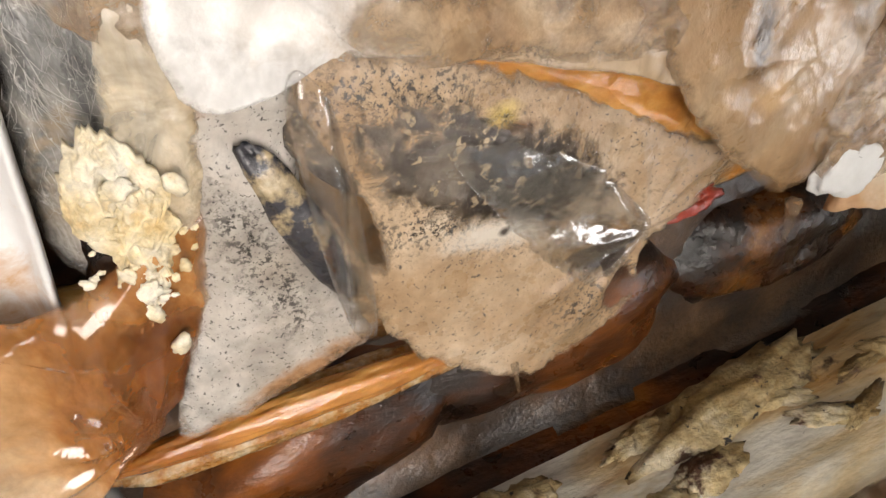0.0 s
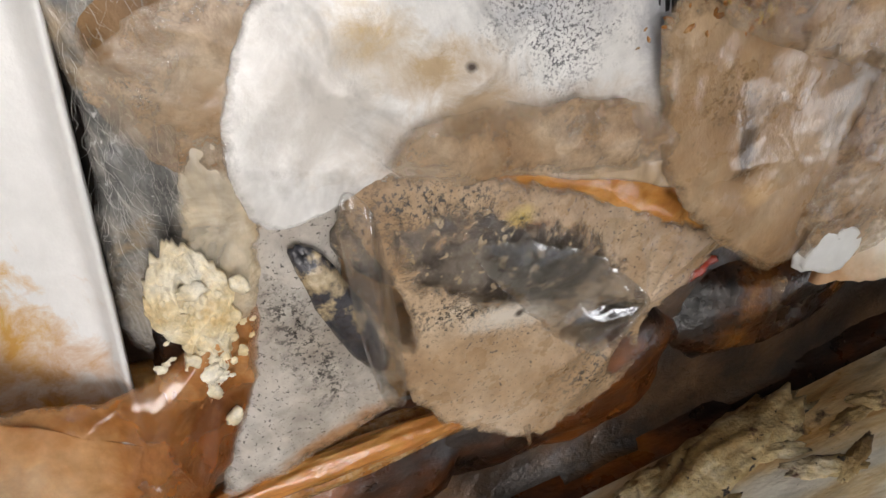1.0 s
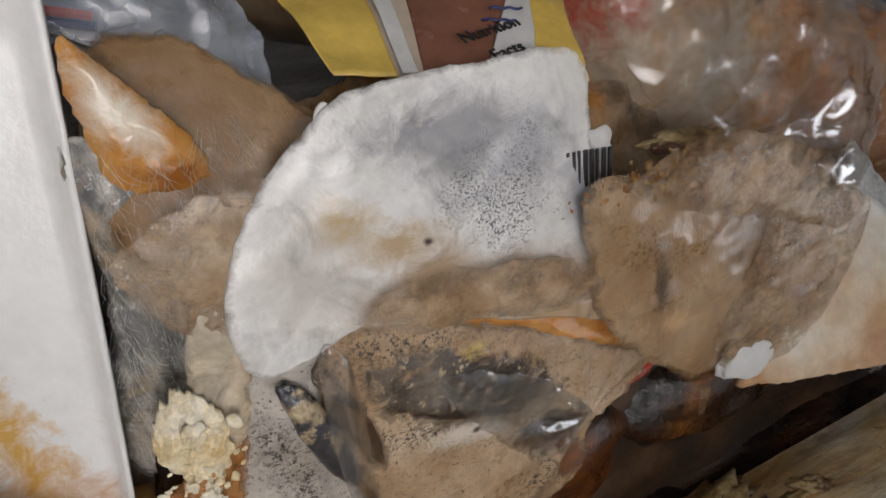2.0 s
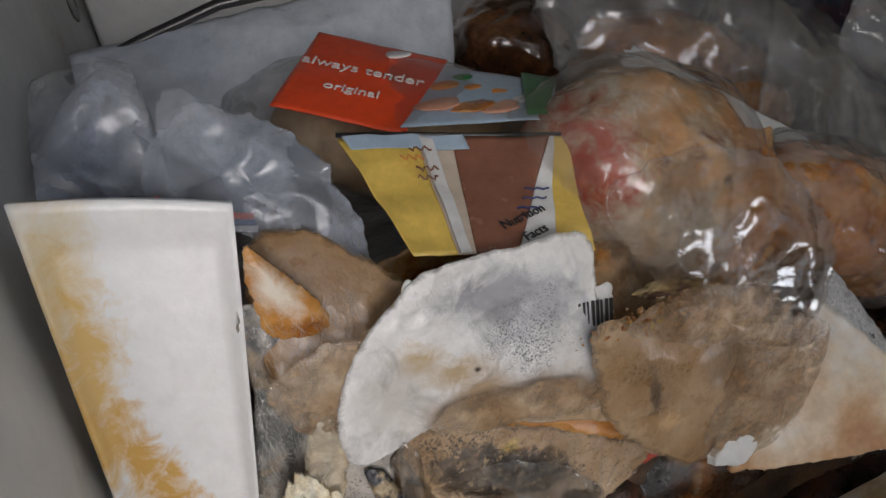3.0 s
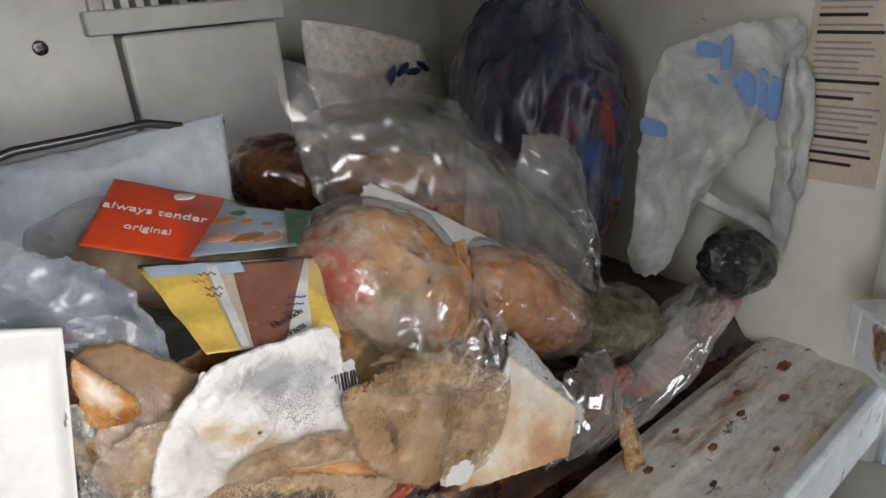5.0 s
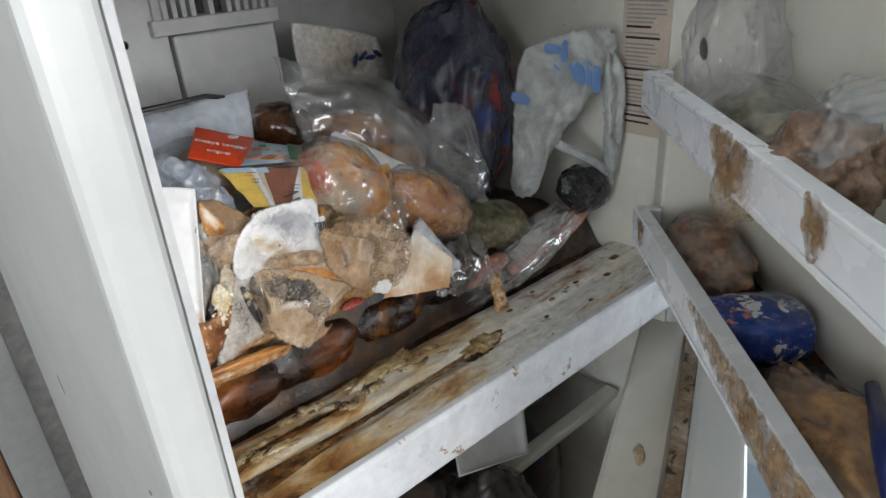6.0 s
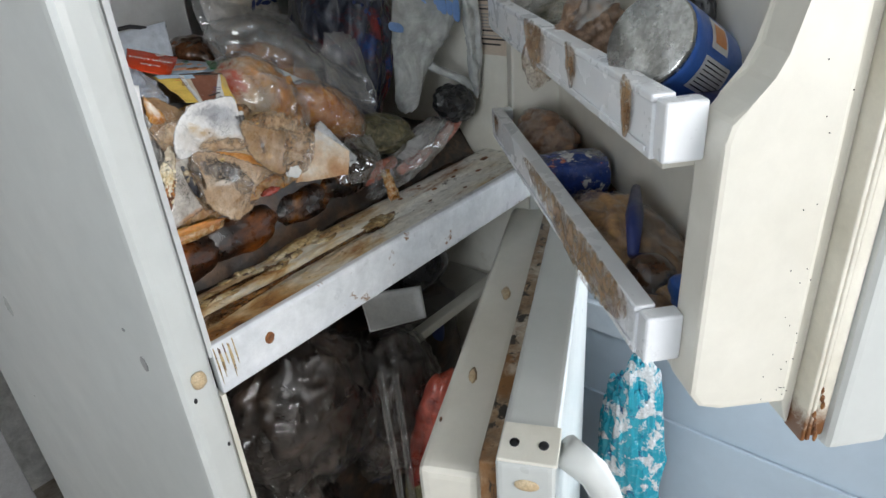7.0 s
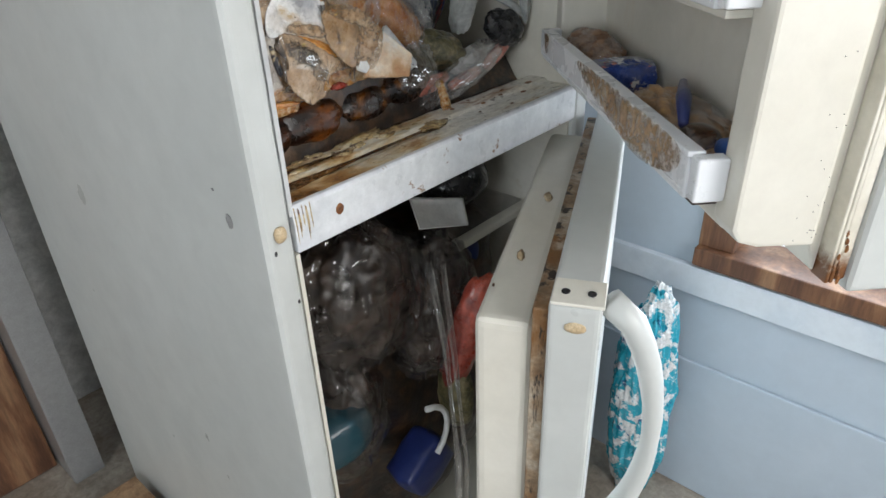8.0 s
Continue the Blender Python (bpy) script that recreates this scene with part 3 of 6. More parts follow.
amber_film = surf("amber_slime_film", [(0.0, (0.12, 0.035, 0.008)), (0.4, (0.34, 0.12, 0.025)), (0.75, (0.56, 0.26, 0.08)), (1.0, (0.70, 0.48, 0.26))], 60, 0.10, 0.12, 90, [((0.07, 0.022, 0.006), 34, 0.52, 0.66), ((0.74, 0.60, 0.42), 80, 0.60, 0.72)], coat=1.0,
                  clear=(28, 0.42, 0.05, 0.66, 0.4), crush=60.0, fade=0.30, grain=0.3, stretch=(1, 1, 0.4), warp=0.8)
dark_fish = surf("black_and_cream_meat", [(0.0, (0.012, 0.014, 0.02)), (0.6, (0.05, 0.05, 0.06)), (0.75, (0.46, 0.36, 0.22)), (1.0, (0.68, 0.58, 0.42))], 60, 0.2, 0.4, 120, coat=0.8)
grey_fish = surf("grey_meat", [(0.0, (0.015, 0.014, 0.014)), (0.5, (0.06, 0.052, 0.048)), (1.0, (0.26, 0.22, 0.18))], 45, 0.25, 0.4, 200, coat=0.7,
                 layers=[((0.46, 0.36, 0.24), 300, 0.57, 0.61)])
chicken_mat = surf("bagged_chicken", [(0.0, (0.34, 0.10, 0.015)), (0.30, (0.60, 0.24, 0.04)), (0.6, (0.66, 0.34, 0.11)), (0.85, (0.56, 0.37, 0.21)), (1.0, (0.62, 0.50, 0.37))], 34, 0.25, 0.3, 160,
                   [((0.18, 0.055, 0.012), 60, 0.60, 0.70), ((0.66, 0.56, 0.44), 50, 0.62, 0.72)],
                   coat=0.7, sss=0.1, grads=[("X", 0.290, 0.215, 0.6)], grain=0.25,
                   blobs=[((0.46, 0.06, 0.02), 0.224, 1.386, 0.014, 0.018, 20, 0.7), ((0.05, 0.02, 0.01), 0.2715, 1.3715, 0.0035, 0.0018, 0, 0.4), ((0.42, 0.16, 0.03), 0.285, 1.36, 0.012, 0.03, 10, 0.7)])
chicken_two = surf("brown_chicken", [(0.0, (0.20, 0.06, 0.012)), (0.4, (0.44, 0.16, 0.035)), (0.75, (0.58, 0.27, 0.08)), (1.0, (0.62, 0.40, 0.22))], 38, 0.25, 0.5, 160, [((0.15, 0.05, 0.012), 60, 0.60, 0.70)], coat=0.7, sss=0.1, grain=0.2)
red_meat = surf("red_meat", [(0.0, (0.22, 0.02, 0.012)), (0.6, (0.50, 0.07, 0.04)), (1.0, (0.58, 0.22, 0.15))], 30, 0.25, 0.3, 90, coat=0.6)
pink_meat = surf("pink_sausage", [(0.0, (0.44, 0.11, 0.08)), (0.6, (0.66, 0.26, 0.19)), (1.0, (0.58, 0.42, 0.36))], 26, 0.25, 0.3, 90, coat=0.6)
green_mat = surf("olive_greens", [(0.0, (0.03, 0.03, 0.015)), (0.5, (0.13, 0.115, 0.05)), (1.0, (0.30, 0.24, 0.13))], 60, 0.35, 0.8, 120, coat=0.4)
brown_gloss = surf("dark_brown_package", [(0.0, (0.018, 0.009, 0.006)), (0.5, (0.085, 0.036, 0.016)), (1.0, (0.26, 0.11, 0.045))], 30, 0.12, 0.15, 60, coat=0.9)
hazy_film = film("hazy_film", (0.62, 0.54, 0.46), 0.12, 0.12, 44.0, 0.35)
clear_film = film("clear_film", (0.75, 0.72, 0.68), 0.10, 0.09, 34.0, 0.35)
milky_film = film("milky_film", (0.60, 0.61, 0.62), 0.09, 0.06, 26.0, 0.35)
thin_film = film("thin_film", (0.7, 0.68, 0.64), 0.05, 0.09, 46.0, 0.3)
dark_film = film("dark_clear_film", (0.20, 0.17, 0.15), 0.05, 0.06, 24.0, 0.35)
blue_bag = surf("translucent_blue_grey_bag", [(0.0, (0.016, 0.019, 0.035)), (0.5, (0.050, 0.058, 0.090)), (1.0, (0.13, 0.14, 0.19))], 22, 0.22, 0.3, 60,
                [((0.14, 0.03, 0.035), 16, 0.58, 0.72), ((0.02, 0.04, 0.16), 20, 0.62, 0.72)], coat=0.6, crush=26.0, grain=0.25, stretch=(1, 1, 0.5), warp=0.6,
                blobs=[((0.36, 0.07, 0.05), 0.606, 1.275, 0.026, 0.055, 10, 0.6), ((0.03, 0.09, 0.36), 0.604, 1.318, 0.016, 0.018, 10, 0.5), ((0.03, 0.07, 0.26), 0.545, 1.36, 0.020, 0.018, 10, 0.6),
                       ((0.28, 0.05, 0.05), 0.57, 1.39, 0.014, 0.028, -20, 0.6)])
white_bag = surf("white_shopping_bag", [(0.0, (0.44, 0.46, 0.45)), (0.5, (0.58, 0.60, 0.58)), (1.0, (0.70, 0.71, 0.69))], 14, 0.38, 0.15, 60, coat=0.15, clear=(16, 0.36, 0.15, 0.62, 0.55), crush=30.0, grain=0.1)
pale_bag = surf("pale_blue_bag", [(0.0, (0.36, 0.40, 0.47)), (1.0, (0.62, 0.66, 0.71))], 14, 0.32, 0.25, 60, coat=0.3, crush=30.0, grain=0.12)
grey_clear = surf("hazy_grey_bag", [(0.0, (0.26, 0.31, 0.40)), (0.5, (0.44, 0.48, 0.55)), (1.0, (0.68, 0.70, 0.73))], 26, 0.12, 0.2, 70, coat=0.8, clear=(26, 0.36, 0.40, 0.62, 0.85), crush=44.0, grain=0.2)


def plain(name, col, rough=0.35, var=0.12, scale=40, coat=0.3):
    d = tuple(c * (1 - var) for c in col)
    return surf(name, [(0.1, d), (0.9, col)], scale, rough, 0.1, 150, coat=coat, grain=0.1)


red_print, orange_print = plain("red_print", (0.80, 0.075, 0.018)), plain("orange_print", (0.75, 0.27, 0.05))
blue_print, navy_print = plain("blue_print", (0.04, 0.13, 0.46)), plain("navy_print", (0.02, 0.035, 0.16))
pale_blue_print = plain("washed_blue_print", (0.16, 0.28, 0.55))
sky_print, green_print = plain("pale_blue_print", (0.42, 0.55, 0.68)), plain("green_print", (0.03, 0.20, 0.06))
yellow_print, white_print = plain("yellow_print", (0.82, 0.57, 0.13), 0.2), plain("white_print", (0.74, 0.74, 0.73))
brown_print, beige_print = plain("brown_print", (0.26, 0.11, 0.07), 0.22), plain("beige_print", (0.60, 0.50, 0.40))
pink_print, black_print = plain("salmon_print", (0.70, 0.36, 0.24)), plain("black_print", (0.02, 0.02, 0.022))
grey_print, teal_print = plain("grey_print", (0.30, 0.30, 0.30)), plain("turquoise_print", (0.02, 0.36, 0.46))
tin_mat = surf("tin_lid", [(0.3, (0.45, 0.45, 0.43)), (0.7, (0.62, 0.62, 0.60))], 30, 0.25, 0.1, 100, metallic=0.9)
wall_mat = surf("pale_blue_wall_paint", [(0.0, (0.44, 0.52, 0.60)), (1.0, (0.48, 0.555, 0.63))], 3, 0.6, 0.05, 120, grain=0.03)
trim_mat = surf("white_blue_trim_paint", [(0.3, (0.56, 0.63, 0.70)), (0.7, (0.64, 0.70, 0.76))], 5, 0.45, 0.06, 120, grain=0.05)
wood_mat = surf("brown_wood", [(0.3, (0.10, 0.045, 0.025)), (0.6, (0.19, 0.09, 0.045)), (0.8, (0.27, 0.15, 0.08))], 14, 0.45, 0.2, 60, stretch=(1, 1, 0.12))
oak_mat = surf("light_wood", [(0.3, (0.24, 0.14, 0.075)), (0.7, (0.36, 0.23, 0.13))], 12, 0.5, 0.2, 60, stretch=(1, 1, 0.15))
floor_mat = surf("vinyl_floor", [(0.3, (0.26, 0.22, 0.18)), (0.7, (0.36, 0.32, 0.27))], 6, 0.45, 0.1)
plaster_mat = surf("white_plaster", [(0.3, (0.68, 0.68, 0.66)), (0.7, (0.76, 0.76, 0.74))], 3, 0.7, 0.08, 90)
turq_mat = surf("turquoise_printed_bag", [(0.0, (0.66, 0.70, 0.72)), (1.0, (0.80, 0.82, 0.82))], 20, 0.25, 0.2, 80, [((0.02, 0.34, 0.46), 22, 0.44, 0.48), ((0.02, 0.12, 0.26), 34, 0.62, 0.65)], coat=0.6, crush=30.0)
cloudy_film = film("cloudy_film", (0.66, 0.64, 0.62), 0.26, 0.10, 30.0, 0.35)
wrap_film = film("wet_wrap_film", (0.56, 0.38, 0.22), 0.02, 0.08, 40.0, 0.22)
slime_mat = surf("tan_orange_slime", [(0.0, (0.10, 0.035, 0.008)), (0.25, (0.30, 0.12, 0.025)), (0.5, (0.46, 0.25, 0.09)), (0.75, (0.50, 0.34, 0.19)), (1.0, (0.62, 0.52, 0.40))], 34, 0.25, 0.5, 130, [((0.03, 0.014, 0.007), 50, 0.58, 0.70), ((0.60, 0.24, 0.04), 30, 0.58, 0.70)], coat=0.9, grain=0.25, warp=0.8)
fish_film = film("fish_film", (0.6, 0.58, 0.55), 0.012, 0.10, 60.0, 0.12)
juice_mat = surf("amber_meat_juice", [(0.0, (0.34, 0.12, 0.02)), (0.3, (0.20, 0.060, 0.010)), (0.55, (0.075, 0.022, 0.005)), (0.8, (0.018, 0.007, 0.003)), (1.0, (0.006, 0.003, 0.002))], 26, 0.30, 0.5, 60, grads=[("X", 0.10, 0.40, 0.45)], coat=0.12, stretch=(0.5, 1, 1))
blue_motif = surf("blue_pack_print", [(0.1, (0.012, 0.03, 0.16)), (0.9, (0.03, 0.07, 0.30))], 30, 0.25, 0.15, 80, [((0.72, 0.74, 0.76), 42, 0.56, 0.59), ((0.55, 0.20, 0.14), 46, 0.64, 0.67)], coat=0.6, crush=30.0)
fibre_mat = surf("pale_mold_fibre", [(0.0, (0.50, 0.47, 0.42)), (1.0, (0.80, 0.78, 0.74))], 30, 0.5, 0.0)
tan_base = surf("tan_slime_base", [(0.0, (0.10, 0.05, 0.02)), (0.35, (0.28, 0.16, 0.07)), (0.7, (0.44, 0.30, 0.17)), (1.0, (0.54, 0.41, 0.28))], 30, 0.3, 0.3, 140, [((0.04, 0.02, 0.01), 40, 0.56, 0.70), ((0.50, 0.22, 0.05), 30, 0.60, 0.72)],
                coat=0.5, grain=0.2, fade=0.16, warp=0.6)
pack_tan = surf("tan_packed_meat", [(0.0, (0.26, 0.15, 0.07)), (0.5, (0.44, 0.31, 0.18)), (1.0, (0.60, 0.48, 0.34))], 30, 0.4, 0.3, 140, coat=0.4, grain=0.2)
tan_veil = surf("tan_slime_veil", [(0.0, (0.26, 0.14, 0.06)), (0.45, (0.42, 0.28, 0.16)), (1.0, (0.58, 0.46, 0.33))], 40, 0.3, 0.2, 140, coat=0.6, fade=0.75, clear=(50, 0.5, 0.0, 0.72, 0.45), grain=0.15, warp=0.5)
rind_mat = surf("orange_rind", [(0.0, (0.50, 0.20, 0.04)), (0.5, (0.66, 0.32, 0.08)), (1.0, (0.76, 0.50, 0.24))], 50, 0.2, 0.2, 160, coat=0.8, grain=0.15,
                blobs=[((0.82, 0.74, 0.62), 0.112, 1.383, 0.0045, 0.010, -30, 0.5), ((0.34, 0.12, 0.02), 0.117, 1.368, 0.008, 0.004, 20, 0.6)])
scrap_mat = surf("wet_food_scraps", [(0.0, (0.16, 0.055, 0.012)), (0.35, (0.42, 0.18, 0.04)), (0.65, (0.52, 0.34, 0.16)), (1.0, (0.64, 0.54, 0.40))], 110, 0.25, 0.4, 260, coat=0.8, grain=0.25)

# ---- the room ----
def setting(name, lo, hi, material, label, bevel=0.0, category="wall"):
    return tagged(block(name, lo, hi, material, bevel), label, category, "", "structure")


setting("floor", (-3.0, -3.0, -0.1), (1.2, 1.6, 0.0), floor_mat, "worn tan vinyl kitchen floor", category="floor")
setting("ceiling", (-3.0, -3.0, 2.45), (1.2, 1.6, 2.55), plaster_mat, "plain white plaster ceiling", category="ceiling")
setting("wall_back", (-3.0, 1.45, 0.0), (1.2, 1.6, 2.45), plaster_mat, "plain white plaster wall behind the refrigerator")
setting("wall_left", (-3.15, -3.0, 0.0), (-3.0, 1.6, 2.45), plaster_mat, "plain white plaster wall")
# wall behind the camera, with the opening that lets the daylight in
for k, (lo, hi) in enumerate((((-3.0, -3.1, 0.0), (1.2, -2.95, 0.95)), ((-3.0, -3.1, 2.3), (1.2, -2.95, 2.45)),
                              ((-3.0, -3.1, 0.95), (-0.7, -2.95, 2.3)), ((0.6, -3.1, 0.95), (1.2, -2.95, 2.3)))):
    setting("wall_front", lo, hi, plaster_mat, "plain white plaster wall with a window opening")
# side wall with the window beside the open doors
SW = 1.0
for lo, hi in (((SW, -3.0, 0.0), (SW + 0.15, 1.6, 0.70)), ((SW, -3.0, 1.95), (SW + 0.15, 1.6, 2.45)),
               ((SW, -3.0, 0.70), (SW + 0.15, -1.32, 1.95)), ((SW, -0.22, 0.70), (SW + 0.15, 1.6, 1.95))):
    setting("wall_right", lo, hi, wall_mat, "pale blue painted wall beside the refrigerator")
setting("trim_sill", (SW - 0.02, -1.40, 0.615), (SW - 0.002, 0.25, 0.69), trim_mat, "pale blue painted apron board under the window sill", 0.003, "trim")
setting("trim_rail", (SW - 0.012, -2.9, 0.0), (SW - 0.003, 1.4, 0.42), wall_mat, "pale blue painted lower wall panel", 0.003, "trim")
win = base("window_1", (SW, -0.77, 0.7), "brown wooden window with bright glass above a pale sill", "window", kind="structure")
for lo, hi in (((SW - 0.03, -1.36, 0.70), (SW + 0.10, -0.18, 0.745)), ((SW - 0.01, -1.36, 1.90), (SW + 0.10, -0.18, 1.95)),
               ((SW - 0.01, -0.26, 0.745), (SW + 0.10, -0.18, 1.90)), ((SW - 0.01, -1.36, 0.745), (SW + 0.10, -1.30, 1.90))):
    under(block("window_frame", lo, hi, wood_mat, 0.004), win)
glow, gnt, gbs, gout = nodes_of("overcast_distance")
gem = gnt.nodes.new("ShaderNodeEmission")
gem.inputs["Color"].default_value, gem.inputs["Strength"].default_value = (0.93, 0.97, 1.0, 1), 3.0
gnt.links.new(gem.outputs[0], gout.inputs["Surface"])
tagged(block("backdrop", (SW + 0.9, -3.5, -0.5), (SW + 0.95, 1.8, 3.2), glow, 0), "bright overcast daylight outside the window", "sky", "", "structure")
setting("trim_door_casing", (-0.30, 1.20, 0.0), (-0.12, 1.26, 2.1), wood_mat, "brown wooden door casing behind the refrigerator", 0.006, "trim")
# the shade between refrigerator and casing, made as a grey strip
setting("trim_shade_strip", (-0.115, 1.08, 0.0), (-0.03, 1.30, 2.1), grey_print, "dark grey strip standing in for the shade beside the wooden casing", 0.004, "trim")
tagged(block("wooden_crate", (-0.14, 0.66, 0.0), (-0.02, 0.84, 0.13), oak_mat, 0.004), "small light-brown wooden box on the floor", "box")

# ---- the refrigerator ----
LIP, W0, W1, FL, CE, BK = 1.15, 0.045, 0.705, 1.135, 1.60, 0.585
fridge = base("refrigerator", (0.375, 0.4, 0.0), "old white top-freezer refrigerator, filthy, both doors ajar", "refrigerator")


def wall_panel(name, lo, hi, material, bevel, label=""):
    return under(block(name, lo, hi, material, bevel, 3), fridge, label)


wall_panel("side_panel", (0.0, 0.0, 0.02), (W0 - 0.002, 0.93, 1.66), enamel, 0.012, "white enamelled side with small chips")
wall_panel("side_panel", (W1 + 0.002, 0.0, 0.02), (0.75, 0.93, 1.66), enamel, 0.012)
wall_panel("top_panel", (W0, 0.004, CE + 0.004), (W1, 0.93, 1.66), enamel, 0.006)
wall_panel("back_panel", (W0, BK + 0.02, 0.02), (W1, 0.93, CE), back_mat, 0.0, "grey-white plastic freezer back")
wall_panel("base_panel", (W0, 0.01, 0.02), (W1, BK + 0.015, 0.13), liner_mat, 0.004)
wall_panel("liner_wall", (W0 - 0.0019, 0.003, FL + 0.002), (W0 + 0.004, BK + 0.018, CE), back_mat, 0.0)
wall_panel("liner_wall", (W1 - 0.004, 0.012, FL + 0.002), (W1, BK + 0.018, CE), liner_mat, 0.0, "cream plastic inner wall")
wall_panel("liner_wall", (W0 - 0.0019, 0.003, 0.132), (W0 + 0.004, BK + 0.018, 1.083), liner_mat, 0.0)
wall_panel("liner_wall", (W1 - 0.004, 0.012, 0.132), (W1, BK + 0.018, 1.083), liner_mat, 0.0)
wall_panel("divider", (W0 + 0.005, 0.108, 1.087), (W1 - 0.005, BK + 0.015, FL), sludge_mat, 0.0, "freezer floor under brown liquid")


# the front lip of the divider: a rounded face and a stepped top
def lip_point(a, b, z):
    return Vector((a, b, z))


under(prism("lip_face", [(0.0, 1.086), (0.0, 1.146), (0.004, 1.150), (0.012, 1.150), (0.012, 1.086)], W0 + 0.001, W1 - 0.001, lip_point, lip_face, 0.0015),
      fridge, "white painted metal lip with scratches")
nx, ny = 150, 30
lv, lf = [], []
for j in range(ny + 1):
    for i in range(nx + 1):
        x, b = W0 + 0.001 + (W1 - W0 - 0.002) * i / nx, 0.012 + 0.105 * j / ny
        z = LIP - 0.0006 + 0.0011 * fbm((x, b, 0), 45, 3, 2)
        z += 0.0045 * max(0, min(1, (b - 0.062) / 0.006)) - 0.006 * max(0, min(1, (b - 0.105) / 0.010))
        z += 0.006 * max(0, fbm((x, b, 0), 22, 4, 8) - 0.12) * (1 if x < 0.42 else 0.3)
        z -= 0.007 * max(0.0, 1 - abs(b - 0.052 - 0.010 * fbm((x, 0, 0), 9, 2, 4)) / 0.004) * max(0, min(1, (0.47 - x) / 0.1))
        lv.append((x, b, z))
for j in range(ny):
    for i in range(nx):
        q = j * (nx + 1) + i
        lf.append((q, q + 1, q + nx + 2, q + nx + 1))
under(obj_from("lip_top", lv, lf, lip_top_mat), fridge, "stained lip top with rust and dried crust")
for x, b, z, r, dk in ((0.118, -0.0005, 1.121, 0.0065, 1),):
    hole = lump("screw_hole", (x, b, z), (r, 0.0012, r * 1.15), rust_mat, amp=0.25, seed=5, sub=3)
    under(hole, fridge, "rusty screw hole")
for x, b, r, s in ((0.503, 0.064, 0.004, 1), (0.559, 0.069, 0.004, 2), (0.61, 0.055, 0.005, 3), (0.585, 0.085, 0.004, 4), (0.47, 0.045, 0.003, 5), (0.54, 0.03, 0.003, 6),
                   (0.445, 0.085, 0.004, 7), (0.655, 0.075, 0.007, 8), (0.50, 0.095, 0.003, 9)):
    under(lump("rust_spot", (x, b, LIP + (0.001 if b < 0.062 else 0.0045)), (r * 1.3, r * 0.7, 0.0008), rust_mat, amp=0.9, freq=2.6, seed=s, sub=3), fridge)
under(lump("corner_knob", (0.022, -0.003, 1.124), (0.009, 0.005, 0.011), plug_mat, amp=0.2, seed=4, sub=3), fridge, "stained round screw cap on the cabinet edge")
for x, z, r, s in ((0.013, 1.10, 0.0022, 1), (0.034, 1.02, 0.002, 2)):
    under(lump("enamel_chip", (x, -0.0006, z), (r, 0.001, r * 1.6), black_print, amp=0.4, seed=s, sub=2), fridge)
under(lump("enamel_chip", (-0.0005, 0.07, 1.128), (0.001, 0.0075, 0.010), grey_print, amp=0.4, seed=6, sub=3), fridge, "dark chip in the enamel")
under(lump("enamel_chip", (-0.0005, 0.095, 1.165), (0.0008, 0.004, 0.002), grey_print, amp=0.4, seed=7, sub=2), fridge)
# dried streaks at the lip's corner
for k in range(7):
    x = W0 + 0.003 + 0.0040 * k + 0.0015 * math.sin(k * 2.1)
    under(tube("dried_streak", [(x, 0.0002, 1.148 - 0.002 * (k % 3)), (x + 0.001, -0.0003, 1.125), (x + 0.0015, 0.0002, 1.098 + 0.007 * (k % 4))], [0.0007, 0.0010, 0.0004], crust_mat, 6), fridge)
for k in range(26):
    x = 0.05 + 0.30 * (k / 26.0) ** 1.2
    b = 0.075 + 0.035 * random.random()
    under(lump("dried_crust", (x, b, LIP + 0.003), (0.005 + 0.012 * random.random(), 0.003 + 0.004 * random.random(), 0.0015 + 0.003 * random.random()), crust_mat,
               rot=(0, 0, random.uniform(-25, 25)), amp=0.6, freq=2.4, fine=0.25, seed=k, sub=4), fridge)
under(lump("dried_crust", (0.255, 0.104, LIP + 0.003), (0.040, 0.011, 0.006), crust_mat, rot=(0, 0, 8), amp=0.7, freq=2.2, fine=0.35, seed=41, sub=4), fridge)
under(lump("dried_crust", (0.37, 0.062, LIP + 0.001), (0.028, 0.012, 0.004), crust_mat, rot=(0, 0, 4), amp=0.8, freq=2.0, fine=0.3, seed=42, sub=4), fridge)
LIPTOP = (lambda u, v: Vector((u, v, LIP + (0.0012 if v < 0.064 else 0.0048)))), Vector((0, 0, 1))
for k, pts in enumerate(([(0.052, 0.034), (0.10, 0.040), (0.18, 0.047), (0.28, 0.050), (0.37, 0.053), (0.41, 0.058), (0.37, 0.060), (0.27, 0.058), (0.17, 0.056), (0.09, 0.058), (0.052, 0.060)],
                         [(0.050, 0.070), (0.10, 0.076), (0.15, 0.078), (0.19, 0.082), (0.15, 0.088), (0.09, 0.088), (0.050, 0.090)], [(0.34, 0.044), (0.375, 0.046), (0.395, 0.052), (0.385, 0.064), (0.355, 0.063), (0.335, 0.054)])):
    under(patch("rust_stain", pts, LIPTOP, stain_mat, 20, 10, 0.0004, 0.0009, 80, ragged=0.004, rfreq=90, thick=0.0008, seed=80 + k), fridge, "dark brown dried stain along the lip")
under(sheet("dried_flake", (0.430, 0.094, LIP + 0.001), (0.452, 0.090, LIP + 0.001), (0.450, 0.110, LIP + 0.048), (0.434, 0.113, LIP + 0.052), scrap_mat,
            24, 34, 0.005, 0.004, 60, ragged=0.16, rounding=0.3, thick=0.002, seed=12), fridge, "amber strip of dried food standing on the lip")

